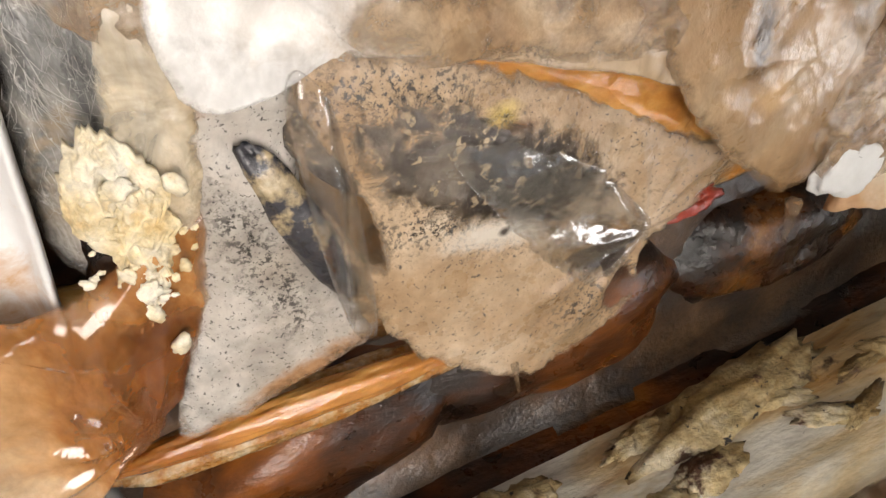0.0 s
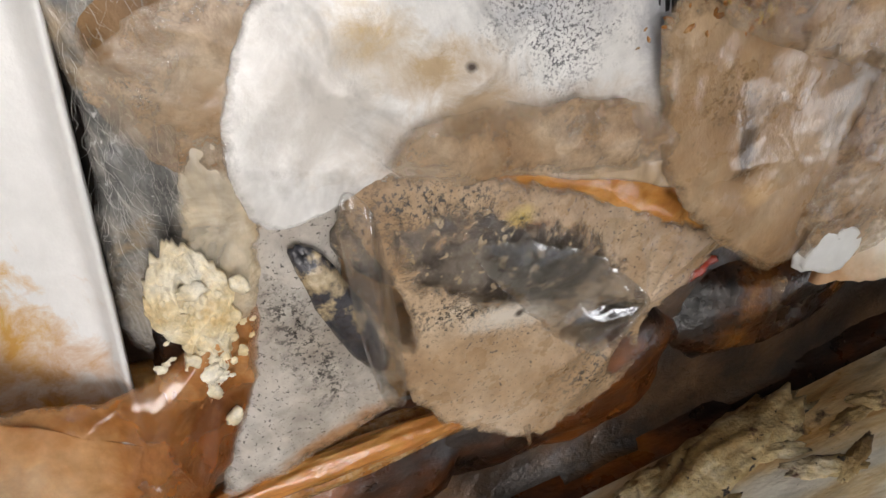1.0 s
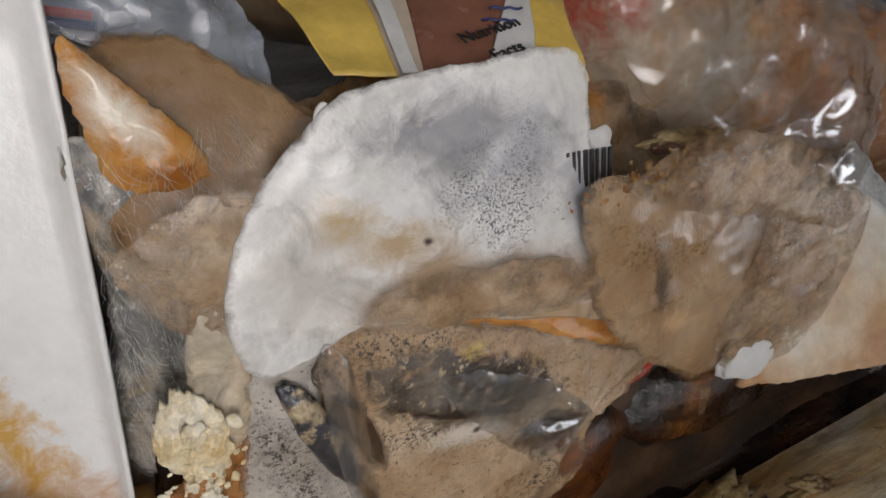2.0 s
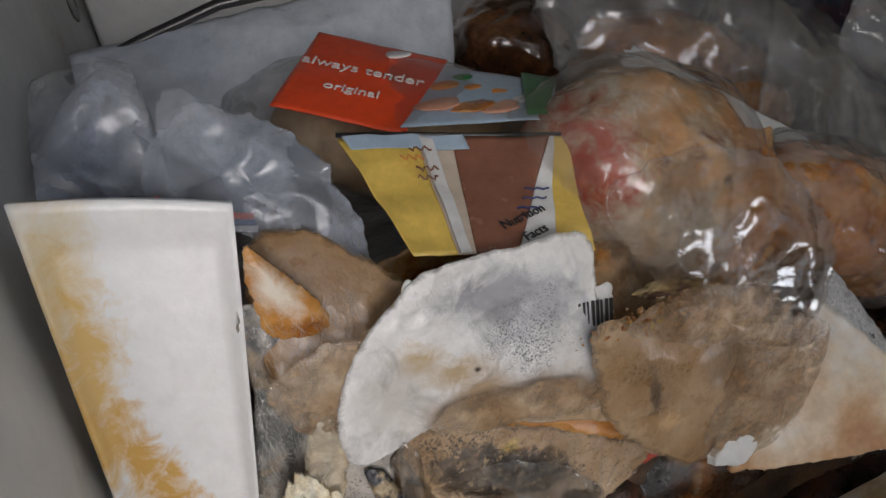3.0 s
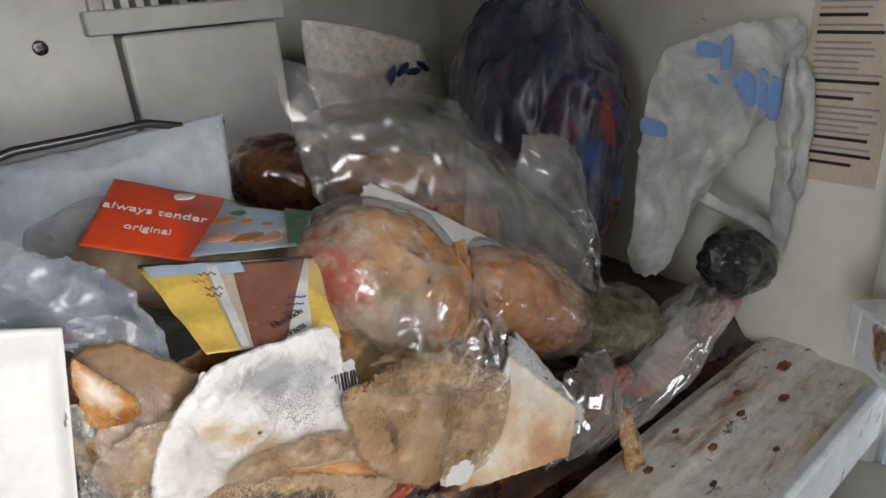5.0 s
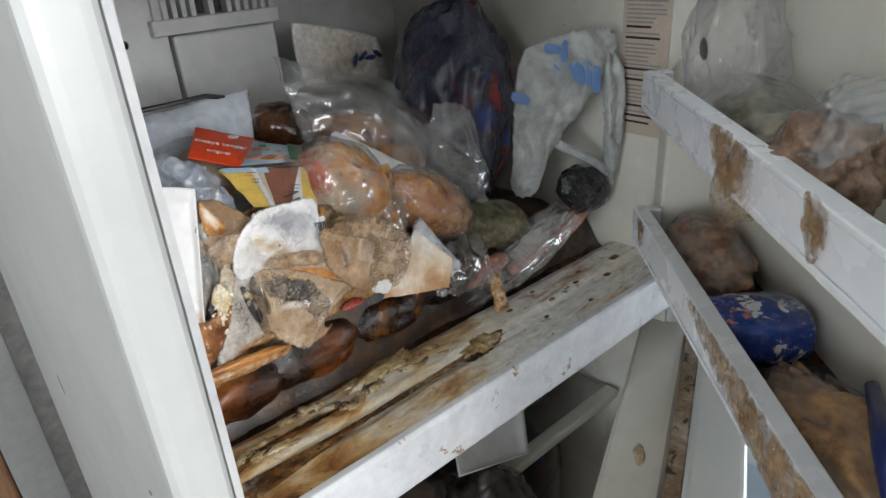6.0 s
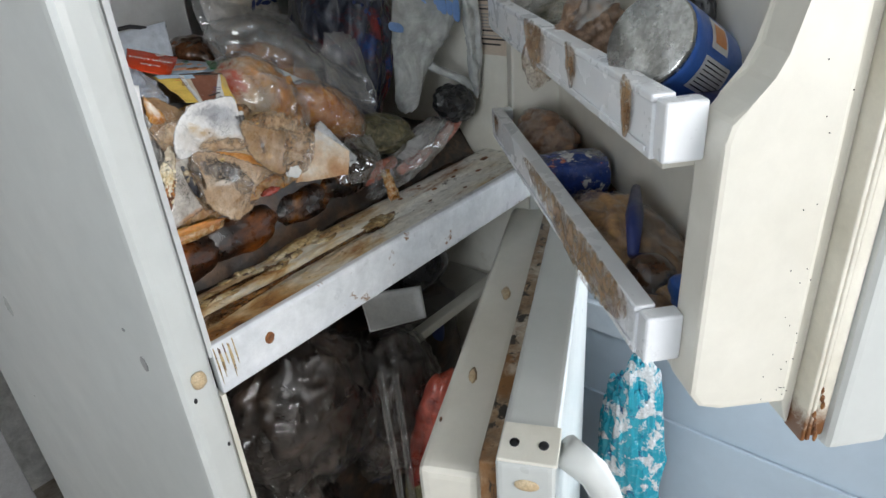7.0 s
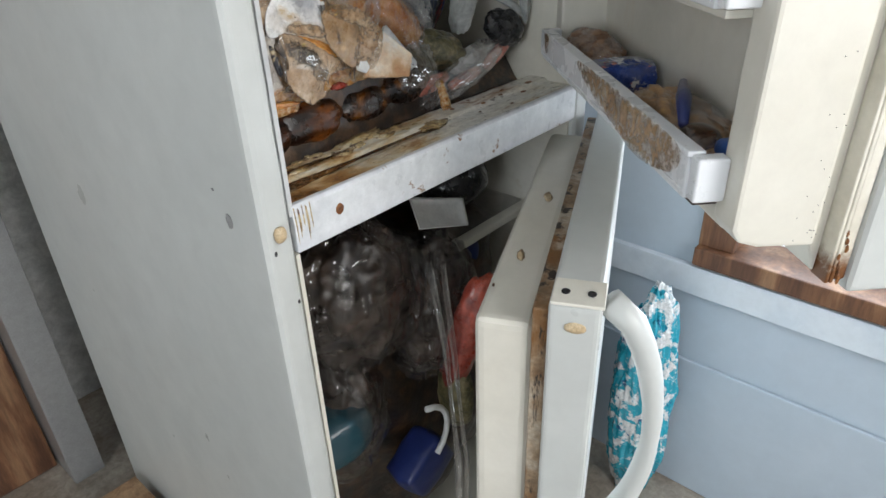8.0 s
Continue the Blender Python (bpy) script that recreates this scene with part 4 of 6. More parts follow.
# freezer back: the cover plate, the vent and its frame
wall_panel("evaporator_cover", (W0 + 0.006, 0.502, FL + 0.02), (0.248, BK + 0.015, 1.555), back_mat, 0.004)
wall_panel("evaporator_cover", (0.252, 0.497, FL + 0.02), (0.40, BK + 0.015, 1.490), back_mat, 0.005)
wall_panel("vent_frame", (0.225, 0.488, 1.492), (0.405, 0.55, 1.512), back_mat, 0.003)
wall_panel("vent_frame", (0.10, 0.470, 1.545), (0.44, 0.55, 1.575), liner_mat, 0.004)
# near-black plate gives the vent's depth its shade by colour
wall_panel("vent_shade", (0.225, 0.515, 1.513), (0.405, 0.55, 1.544), dark_mat, 0.0)
for k in range(14):
    if k not in (5, 7):
        wall_panel("vent_slat", (0.232 + 0.0125 * k, 0.494, 1.510), (0.239 + 0.0125 * k, 0.514, 1.547), back_mat, 0.001)
# holes are not cut: thin dark discs carry their inner shade as colour
for x, z, r in ((0.19, 1.487, 0.006),):
    under(lump("hole_shade", (x, 0.5015, z), (r, 0.001, r), dark_mat, amp=0.1, seed=2, sub=3), fridge)
under(lump("hole_shade", (W0 + 0.0045, 0.452, 1.449), (0.001, 0.020, 0.013), dark_mat, amp=0.1, seed=3, sub=3), fridge, "dark disc for the shade in a round freezer wall hole")
# printed instruction sheet on the right inner wall
lab = under(block("instruction_sheet", (W1 - 0.0056, 0.042, 1.325), (W1 - 0.0046, 0.112, 1.60), beige_print, 0.0), fridge, "yellowed printed instruction sheet")
random.seed(5)
z = 1.592
while z > 1.34:
    head = random.random() < 0.16
    hh = 0.0028 if head else 0.0018
    ln = random.uniform(0.035, 0.058)
    under(block("print_line", (W1 - 0.0064, 0.106 - ln, z - hh), (W1 - 0.0058, 0.106, z), black_print if head else grey_print, 0.0), lab)
    z -= 0.0085 if head else 0.0052


# ---- doors ----
def door_frame(hx, hy, angle):
    c, s = math.cos(radians(angle)), math.sin(radians(angle))

    def at(a, b, z):
        return Vector((hx - a * c - b * s, hy - a * s + b * c, z))

    return at


def slab(name, at, a, b, z, material, parent, label="", bevel=0.004):
    bm = bmesh.new()
    vs = [bm.verts.new(at(p, q, r)) for p in a for q in b for r in z]
    for f in ((0, 1, 3, 2), (4, 6, 7, 5), (0, 4, 5, 1), (2, 3, 7, 6), (0, 2, 6, 4), (1, 5, 7, 3)):
        bm.faces.new([vs[k] for k in f])
    bmesh.ops.recalc_face_normals(bm, faces=bm.faces)
    if bevel:
        bmesh.ops.bevel(bm, geom=bm.edges[:], offset=bevel, segments=3, affect="EDGES", profile=0.6)
    return under(from_bm(name, bm, material), parent, label)


DA = 46.5
UP = door_frame(0.748, -0.038, DA)
fd = slab("freezer_door", UP, (0.0, 0.705), (-0.058, -0.004), (1.138, 1.66), enamel, fridge, "white freezer door swung ajar", 0.008)
slab("gasket", UP, (0.012, 0.698), (-0.004, 0.008), (1.150, 1.65), freezer_gasket, fd, "cream vinyl door gasket, rusty at its foot", 0.003)
for b in (0.010, 0.0145):
    slab("gasket_rib", UP, (0.676, 0.6995), (b - 0.0018, b + 0.0018), (1.148, 1.65), freezer_gasket, fd, "", 0.0015)
under(prism("door_skirt", [(0.017, 1.150), (0.030, 1.1845), (0.030, 1.64), (0.017, 1.64)], 0.04, 0.682, UP, door_mat, 0.003), fd, "sloping cream edge of the inner door")
for k in range(7):
    p = UP(0.699, 0.004 + 0.002 * (k % 4), 1.152 + 0.008 * k)
    under(lump("rust_streak", p, (0.0014, 0.0016, 0.006 - 0.0005 * k), rust_mat, amp=0.7, freq=2.2, seed=60 + k, sub=2), fd)
slab("inner_panel", UP, (0.06, 0.66), (0.0305, 0.036), (1.185, 1.64), door_mat, fd, "cream plastic inner door with brown drips", 0.004)


def post(name, at, lo, hi):
    out = [(0.0305, 1.185), (0.085, 1.187), (0.104, 1.193), (0.112, 1.206), (0.112, 1.410), (0.109, 1.422), (0.098, 1.434), (0.082, 1.447), (0.075, 1.462), (0.070, 1.50), (0.066, 1.56), (0.064, 1.64), (0.0305, 1.64)]
    return under(prism(name, out, lo, hi, at, door_mat, 0.004), fd, "moulded cream end of the inner door")


post("end_moulding", UP, 0.652, 0.690)
post("end_moulding", UP, 0.034, 0.070)
slab("bottom_moulding", UP, (0.0705, 0.6515), (0.030, 0.100), (1.187, 1.205), door_mat, fd, "", 0.004)
for zt in (1.430, 1.263):
    bn = slab("door_bin", UP, (0.079, 0.651), (0.134, 0.144), (zt - 0.040, zt), bin_mat, fd, "white plastic door bin with brown splashes", 0.002)
    slab("bin_rim", UP, (0.079, 0.651), (0.128, 0.1455), (zt + 0.0005, zt + 0.006), bin_mat, bn, "", 0.002)
    slab("bin_groove", UP, (0.084, 0.646), (0.1442, 0.1462), (zt - 0.035, zt - 0.031), bin_mat, bn, "", 0.0007)
    slab("bin_end", UP, (0.6515, 0.668), (0.1125, 0.1425), (zt - 0.038, zt + 0.004), bin_mat, bn, "", 0.003)
    slab("bin_end", UP, (0.062, 0.0785), (0.112, 0.1435), (zt - 0.038, zt + 0.004), bin_mat, bn, "", 0.003)
    slab("bin_floor", UP, (0.071, 0.651), (0.031, 0.1335), (zt - 0.048, zt - 0.041), sludge_mat if zt < 1.3 else door_mat, bn, "", 0.001)
BINFACE = (lambda a, z: UP(a, 0.1468, z)), (UP(0, 1, 0) - UP(0, 0, 0)).normalized()
for k, pts in enumerate(([(0.29, 1.266), (0.38, 1.271), (0.50, 1.271), (0.63, 1.269), (0.625, 1.240), (0.54, 1.222), (0.44, 1.232), (0.35, 1.246)], [(0.30, 1.434), (0.345, 1.438), (0.375, 1.432), (0.37, 1.405), (0.345, 1.388), (0.32, 1.400)],
                         [(0.46, 1.434), (0.485, 1.436), (0.49, 1.412), (0.475, 1.400)], [(0.60, 1.434), (0.618, 1.435), (0.620, 1.405), (0.611, 1.393), (0.604, 1.408)], [(0.10, 1.264), (0.125, 1.266), (0.125, 1.242), (0.11, 1.238)])):
    under(patch("dried_spill", pts, BINFACE, spill_mat, 24, 10, 0.0008, 0.0006, 60, ragged=0.0025, rfreq=90, seed=70 + k), fd, "tan dried spill over the bin front")
for k, (a, b, z, h) in enumerate(((0.46, 0.031, 1.555, 0.035), (0.57, 0.031, 1.53, 0.05), (0.33, 0.031, 1.50, 0.03))):
    p0, p1, p2 = UP(a, b, z), UP(a + 0.002, b, z - h * 0.5), UP(a + 0.001, b, z - h)
    under(tube("brown_drip", [p0, p1, p2], [0.0006, 0.0012, 0.0004], plug_mat, 6), fd)
random.seed(9)
for k in range(26):
    p = UP(0.6905, random.choice((0.03, 0.035, 0.04, 0.045, 0.05)) + random.uniform(-0.005, 0.005), random.uniform(1.20, 1.46) if k < 18 else random.uniform(1.19, 1.24))
    under(lump("mold_speck", p, (0.0005, 0.0005, 0.0006), black_print, amp=0.3, seed=k, sub=1), fd)


def bowed_handle(at, a, z0, z1, parent, out=0.075):
    pts, rr = [], []
    for k in range(15):
        t = k / 14.0
        bow = math.sin(math.pi * t) ** 0.55
        pts.append(at(a, -0.05 - out * bow, z0 + (z1 - z0) * t))
        rr.append(0.011 + 0.006 * abs(2 * t - 1))
    return under(tube("handle", pts, rr, enamel, 10), parent, "bowed white plastic door handle")


bowed_handle(UP, 0.672, 1.185, 1.60, fd)
LO = door_frame(0.765, -0.030, 25.0)
ld = slab("fridge_door", LO, (0.0, 0.690), (-0.045, 0.012), (0.10, 1.095), enamel, fridge, "white lower door hanging ajar", 0.007)
slab("gasket", LO, (0.012, 0.680), (0.012, 0.030), (0.11, 1.080), gasket_mat, ld, "rust-stained vinyl gasket", 0.003)
slab("inner_panel", LO, (0.03, 0.672), (0.030, 0.098), (0.13, 1.050), door_mat, ld, "cream plastic inner door", 0.012)
slab("handle_plate", LO, (0.640, 0.6905), (-0.047, 0.010), (1.0945, 1.0985), liner_mat, ld, "", 0.002)
for b in (-0.004, -0.032):
    under(lump("screw", LO(0.668, b, 1.0992), (0.006, 0.005, 0.0014), dark_mat, rot=(0, 0, 25), amp=0.1, seed=2, sub=3), ld)
under(lump("plug", LO(0.6905, -0.018, 1.068), (0.003, 0.012, 0.007), plug_mat, rot=(0, 0, 25), amp=0.15, seed=3, sub=3), ld, "yellowed oval plug")
bowed_handle(LO, 0.655, 0.72, 1.085, ld, 0.065)
for a, b, r in ((0.52, 0.07, 0.014), (0.33, 0.06, 0.017), (0.60, 0.09, 0.004)):
    under(lump("rust_mark", LO(a, b, 1.0505), (r, r * 0.35, 0.0009), plug_mat if r > 0.005 else rust_mat, rot=(0, 0, 35), amp=0.8, freq=2.3, seed=int(a * 100), sub=3), ld)

# ---- freezer contents ----
def thing(ob, label, category, group="", kind=""):
    return tagged(ob, label, category, group, kind)


def heap_top(x, b):
    f = max(0.0, min(1.0, (x - 0.26) / 0.22))
    z = 1.345 * (1 - f) + 1.185 * f
    edge = max(0.0, min(1.0, (b - 0.135) / 0.03))
    z = 1.14 + (z - 1.14) * edge
    return z + 0.012 * fbm((x, b, 0), 14, 4, 3)


hv, hf = [], []
hx, hy = 110, 70
for j in range(hy + 1):
    for i in range(hx + 1):
        x, b = W0 + 0.006 + (W1 - W0 - 0.012) * i / hx, 0.128 + 0.365 * j / hy
        hv.append((x, b, heap_top(x, b)))
for j in range(hy):
    for i in range(hx):
        q = j * (hx + 1) + i
        hf.append((q, q + 1, q + hx + 2, q + hx + 1))
thing(obj_from("rotten_heap", hv, hf, heap_mat), "dark brown mass of rotten food filling the freezer", "spoiled food", "", "stuff")
pv, pf = [], []
px, py = 160, 26
for j in range(py + 1):
    for i in range(px + 1):
        x, b = W0 + 0.006 + (W1 - W0 - 0.012) * i / px, 0.112 + 0.085 * j / py
        z = 1.141 + 0.010 * max(0, fbm((x, b, 0), 26, 4, 5)) + 0.025 * max(0, (b - 0.145) / 0.05)
        pv.append((x, b, z))
for j in range(py):
    for i in range(px):
        q = j * (px + 1) + i
        pf.append((q, q + 1, q + px + 2, q + px + 1))
thing(obj_from("spilled_juice", pv, pf, juice_mat), "glossy brown meat juice pooled behind the freezer lip", "spill", "", "stuff")

# the upright white foam tray and what clings to it
tray = thing(sheet("foam_tray", (0.048, 0.106, 1.262), (0.077, 0.104, 1.266), (0.109, 0.127, 1.409), (0.058, 0.128, 1.424), foam_mat, 30, 50, -0.001, 0.0004, 40,
                   rounding=0.06, thick=0.004, rim=0.004, seed=3), "white foam meat tray standing on edge, stained orange", "tray")
thing(patch("amber_film", [(0.047, 1.332), (0.062, 1.314), (0.078, 1.300), (0.094, 1.300), (0.111, 1.308), (0.1085, 1.291), (0.101, 1.276), (0.092, 1.265), (0.083, 1.258), (0.066, 1.250), (0.047, 1.252)],
            upright(0.0965, 0.25, 0.0, 0.06, 0.0), peach_film, 40, 12, 0.003, 0.0012, 45, ragged=0.0010, folds=0.0006, fold_dir=-0.6, fold_n=420, pinch=(0.085, 1.262, 0.0012, 6.0, 0.05), seed=7),
      "glossy amber plastic film full of brown liquid", "film")
thing(lump("bagged_meat", (0.066, 0.118, 1.268), (0.022, 0.016, 0.028), orange_mat, rot=(0, 20, 0), amp=0.3, crease=0.08, seed=9), "wet orange meat sagging in the film", "meat")
thing(lump("meat_scrap", (0.101, 0.1135, 1.292), (0.013, 0.0035, 0.022), sludge_mat, rot=(0, 15, 0), amp=0.35, crease=0.15, seed=19), "dark brown wet meat scrap under the crust", "meat")
thing(patch("stringy_film", [(0.100, 1.378), (0.113, 1.374), (0.124, 1.357), (0.120, 1.336), (0.114, 1.318), (0.102, 1.300), (0.086, 1.291), (0.085, 1.312), (0.096, 1.345)], upright(0.1195), string_mat, 44, 14,
            0.003, 0.0006, 90, ragged=0.0012, seed=11), "grey stringy slime film with pale fibres", "film")
thing(patch("cream_film", [(0.113, 1.348), (0.119, 1.342), (0.119, 1.326), (0.114, 1.308), (0.108, 1.300), (0.101, 1.306), (0.103, 1.322), (0.109, 1.338)], upright(0.1085), cream_haze, 26, 12, 0.002, 0.001, 120,
            ragged=0.0010, seed=13), "milky cream slime film streaked down the heap", "film")
random.seed(3)
cr = thing(patch("mold_crust", [(0.098, 1.324), (0.104, 1.326), (0.109, 1.314), (0.1065, 1.301), (0.102, 1.294), (0.096, 1.287), (0.090, 1.287), (0.094, 1.297), (0.097, 1.305), (0.093, 1.312)], upright(0.1055), cream_mat, 40, 14,
                 0.0012, 0.0026, 260, ragged=0.0016, rfreq=520, thick=0.0010, seed=24), "crumbly cream-yellow mold crust on the wet film", "mold")
for k in range(60):
    t = random.random()
    x, z, r = 0.1055 - 0.014 * t + random.gauss(0, 0.0045), 1.316 - 0.030 * t + random.gauss(0, 0.0035), random.choice((0.0004, 0.0006, 0.0008, 0.0014)) * random.uniform(0.8, 1.3)
    under(lump("crust_flake", (x, 0.1035 - random.uniform(0, 0.0012), z), (r * 1.5, r * 0.6, r), cream_mat, rot=(0, random.uniform(0, 180), 0), amp=0.9, freq=1.6, fine=0.1, seed=k + 30, sub=3), cr)
# white sheet over the front
ws = thing(patch("moldy_sheet", [(0.149, 1.377), (0.162, 1.3785), (0.176, 1.378), (0.207, 1.374), (0.2085, 1.352), (0.212, 1.333), (0.212, 1.303), (0.197, 1.308), (0.184, 1.313), (0.168, 1.319), (0.155, 1.3235), (0.1405, 1.3262),
                 (0.1275, 1.3238), (0.1178, 1.3275), (0.1180, 1.345), (0.1315, 1.365)], upright(0.1030, 0.0, 0.14, 0.17, 1.345), paper_mat, 60, 12, 0.0012, 0.0012, 45, ragged=0.0005, folds=0.0008, fold_dir=0.6, fold_n=150, seed=21),
           "limp white plastic sheet with grey mold and tan stains", "sheet")
under(patch("folded_flap", [(0.1485, 1.3775), (0.1515, 1.371), (0.1535, 1.357), (0.1520, 1.356), (0.1480, 1.366), (0.1455, 1.374)], upright(0.1035, 0.0, 0.14, 0.17, 1.345), plain_paper, 16, 10, 0.0012, 0.0003, 45, seed=22), ws, "clean white folded corner")
bc = base("torn_barcode", (0.204, 0.103, 1.35), "torn wrapper scrap with a black and white barcode", "wrapper")
for k in range(9):
    x = 0.1985 + 0.0016 * k
    under(block("bar", (x, 0.1015 - 0.0002 * k, 1.345 - 0.0006 * k), (x + (0.0009 if k % 3 else 0.0005), 0.1022 - 0.0002 * k, 1.353 - 0.0002 * k), black_print, 0.0), bc)
under(sheet("scrap", (0.196, 0.103, 1.343), (0.214, 0.1025, 1.338), (0.214, 0.103, 1.356), (0.196, 0.1035, 1.355), white_print, 12, 12, 0.001, 0.0004, 80, ragged=0.12, seed=2), bc)
# tan film drooping below it
tf = thing(patch("dirty_film", [(0.134, 1.3275), (0.148, 1.3265), (0.168, 1.3185), (0.193, 1.303), (0.214, 1.289), (0.231, 1.2745), (0.218, 1.2635), (0.206, 1.2575), (0.202, 1.240), (0.192, 1.2325), (0.181, 1.2285),
                 (0.169, 1.2285), (0.152, 1.2425), (0.139, 1.260), (0.1345, 1.284), (0.131, 1.310)], upright(0.1010), tan_film, 60, 12, 0.0018, 0.0007, 60, ragged=0.0016, rfreq=260,
                 pinch=(0.205, 1.2645, 0.0012, 5.5, 0.060), seed=31), "tan plastic film peppered with black mold, ragged below", "film")
under(tube("drip", [(0.167, 0.099, 1.236), (0.1675, 0.0992, 1.226), (0.168, 0.0996, 1.2165)], [0.0012, 0.0005, 0.0002], tan_lobe_mat, 6), tf)
thing(lump("dark_fish", (0.168, 0.1080, 1.2945), (0.040, 0.0060, 0.0145), grey_fish, rot=(0, 31, 0), amp=0.25, crease=0.06, seed=5), "grey fish showing through the dirty film", "fish")
thing(lump("spotted_meat", (0.1290, 0.1070, 1.293), (0.0045, 0.0030, 0.021), dark_fish, rot=(0, -14, 0), amp=0.3, crease=0.1, seed=6), "black and cream rotten meat beside the film", "meat")
thing(patch("glossy_film", [(0.158, 1.304), (0.176, 1.299), (0.194, 1.284), (0.2045, 1.2655), (0.192, 1.2555), (0.182, 1.262), (0.172, 1.276)], upright(0.0975), fish_film, 40, 14, 0.001, 0.0005, 60,
            ragged=0.0012, pinch=(0.2045, 1.2645, 0.0013, 4.5, 0.050), seed=35), "shiny clear film with sharp creases", "film")
thing(patch("glossy_film", [(0.1325, 1.326), (0.1385, 1.322), (0.1385, 1.296), (0.1355, 1.268), (0.1305, 1.272), (0.1300, 1.300)], upright(0.0985), fish_film, 20, 14, 0.0020, 0.0008, 60, folds=0.0009, fold_dir=-0.15, fold_n=900, seed=36),
      "shiny clear film with sharp creases", "film")
thing(patch("grey_mold_film", [(0.117, 1.3275), (0.134, 1.3245), (0.131, 1.303), (0.129, 1.285), (0.1345, 1.263), (0.1345, 1.2545), (0.118, 1.2495), (0.101, 1.246), (0.086, 1.2465), (0.098, 1.272), (0.109, 1.300)],
            upright(0.1105), grey_film, 40, 12, 0.002, 0.0007, 60, ragged=0.0008, folds=0.0004, fold_dir=0.3, fold_n=330, seed=37), "grey plastic film speckled with black mold", "film")
thing(patch("orange_strip", [(0.156, 1.3265), (0.172, 1.326), (0.192, 1.321), (0.214, 1.310), (0.230, 1.287), (0.2275, 1.2755), (0.212, 1.2845), (0.196, 1.2950), (0.178, 1.3055), (0.160, 1.3165)], upright(0.1030), orange_mat, 26, 12, 0.001,
            0.0012, 70, ragged=0.0010, folds=0.0007, fold_dir=0.98, fold_n=620, thick=0.002, seed=3), "wet orange strip of fat under film", "fat", "orange strips")
thing(patch("tan_base_film", [(0.112, 1.366), (0.150, 1.368), (0.205, 1.364), (0.250, 1.350), (0.290, 1.330), (0.300, 1.285), (0.272, 1.258), (0.236, 1.256), (0.205, 1.246), (0.170, 1.243), (0.136, 1.252), (0.112, 1.290)], upright(0.1215),
            tan_base, 40, 14, 0.001, 0.0018, 40, ragged=0.0015, seed=152), "tan and brown slime film behind the hanging sheets", "film")
thing(lump("orange_strip", (0.112, 0.1225, 1.2255), (0.052, 0.006, 0.0085), scrap_mat, rot=(0, 3, 0), amp=0.35, freq=1.8, fine=0.12, seed=4), "wet orange strip of fat under film", "fat", "orange strips")
thing(lump("orange_strip", (0.114, 0.1145, 1.2355), (0.046, 0.0035, 0.0045), orange_mat, rot=(0, 5, 0), amp=0.4, freq=2.0, fine=0.08, seed=14), "wet orange strip of fat under film", "fat", "orange strips")
tl = thing(patch("slimy_lobe", [(0.203, 1.345), (0.222, 1.3425), (0.243, 1.334), (0.267, 1.323), (0.285, 1.309), (0.2835, 1.285), (0.2725, 1.273), (0.260, 1.2675), (0.250, 1.2625), (0.2415, 1.2625), (0.230, 1.2735), (0.215, 1.290),
                 (0.206, 1.305), (0.2025, 1.320)], upright(0.0965), tan_lobe_mat, 46, 12, 0.0022, 0.0009, 50, ragged=0.0009, folds=0.0004, fold_dir=0.1, fold_n=240, seed=41), "smooth tan slime-coated film hanging in a lobe", "film")
under(tube("drip", [(0.243, 0.091, 1.262), (0.2435, 0.091, 1.254), (0.243, 0.0912, 1.249)], [0.0022, 0.0012, 0.0005], tan_lobe_mat, 6), tl)
thing(lump("yellow_crumb", (0.238, 0.102, 1.345), (0.014, 0.003, 0.003), crust_mat, rot=(0, 10, 0), amp=0.8, freq=2.6, seed=8), "crumbly yellow food scrap between the bags", "food scrap")
for k in range(7):
    thing(lump("yellow_scrap", (0.212 + 0.0032 * k, 0.0965, 1.3405 - 0.0008 * k + 0.002 * (k % 2)), (0.0012, 0.0009, 0.0019), yellow_print, rot=(0, 40 * k, 0), amp=0.7, freq=2, seed=k, sub=3),
          "small bright yellow food scrap", "food scrap", "yellow scraps")
# soaked foam tray and torn white foam
st = thing(sheet("soaked_tray", (0.264, 0.0975, 1.244), (0.345, 0.083, 1.231), (0.355, 0.085, 1.262), (0.331, 0.120, 1.297), foam_tan, 40, 30, 0.004, 0.0006, 40, ragged=0.04,
                 rounding=0.1, thick=0.004, rim=0.002, seed=43), "soaked foam tray, tan with a white edge", "tray")
under(sheet("frosted_edge", (0.354, 0.085, 1.240), (0.374, 0.092, 1.244), (0.350, 0.130, 1.300), (0.332, 0.121, 1.298), frost_mat, 16, 36, 0.003, 0.0012, 120, ragged=0.12, thick=0.003, seed=44), st,
      "white frosted tray edge")
thing(lump("foam_scrap", (0.264, 0.0945, 1.262), (0.011, 0.003, 0.008), plain_paper, rot=(0, 25, 0), amp=0.4, freq=2.2, box=0.6, seed=3), "torn scrap of white foam tray", "foam scrap")
thing(lump("red_scrap", (0.250, 0.136, 1.230), (0.014, 0.005, 0.005), red_meat, amp=0.7, fine=0.15, seed=3), "small red meat scrap under the film", "meat")
for k, (c, r, mm) in enumerate((((0.30, 0.158, 1.185), (0.06, 0.03, 0.03), sludge_mat), ((0.40, 0.155, 1.195), (0.06, 0.025, 0.03), sludge_mat), ((0.20, 0.155, 1.185), (0.06, 0.028, 0.035), juice_mat),
                                ((0.11, 0.152, 1.182), (0.06, 0.025, 0.035), juice_mat))):
    thing(lump("wet_meat_pack", c, r, mm, amp=0.3, crease=0.05, seed=50 + k), "dark wet meat package at the bottom of the heap", "meat", "bottom packages")


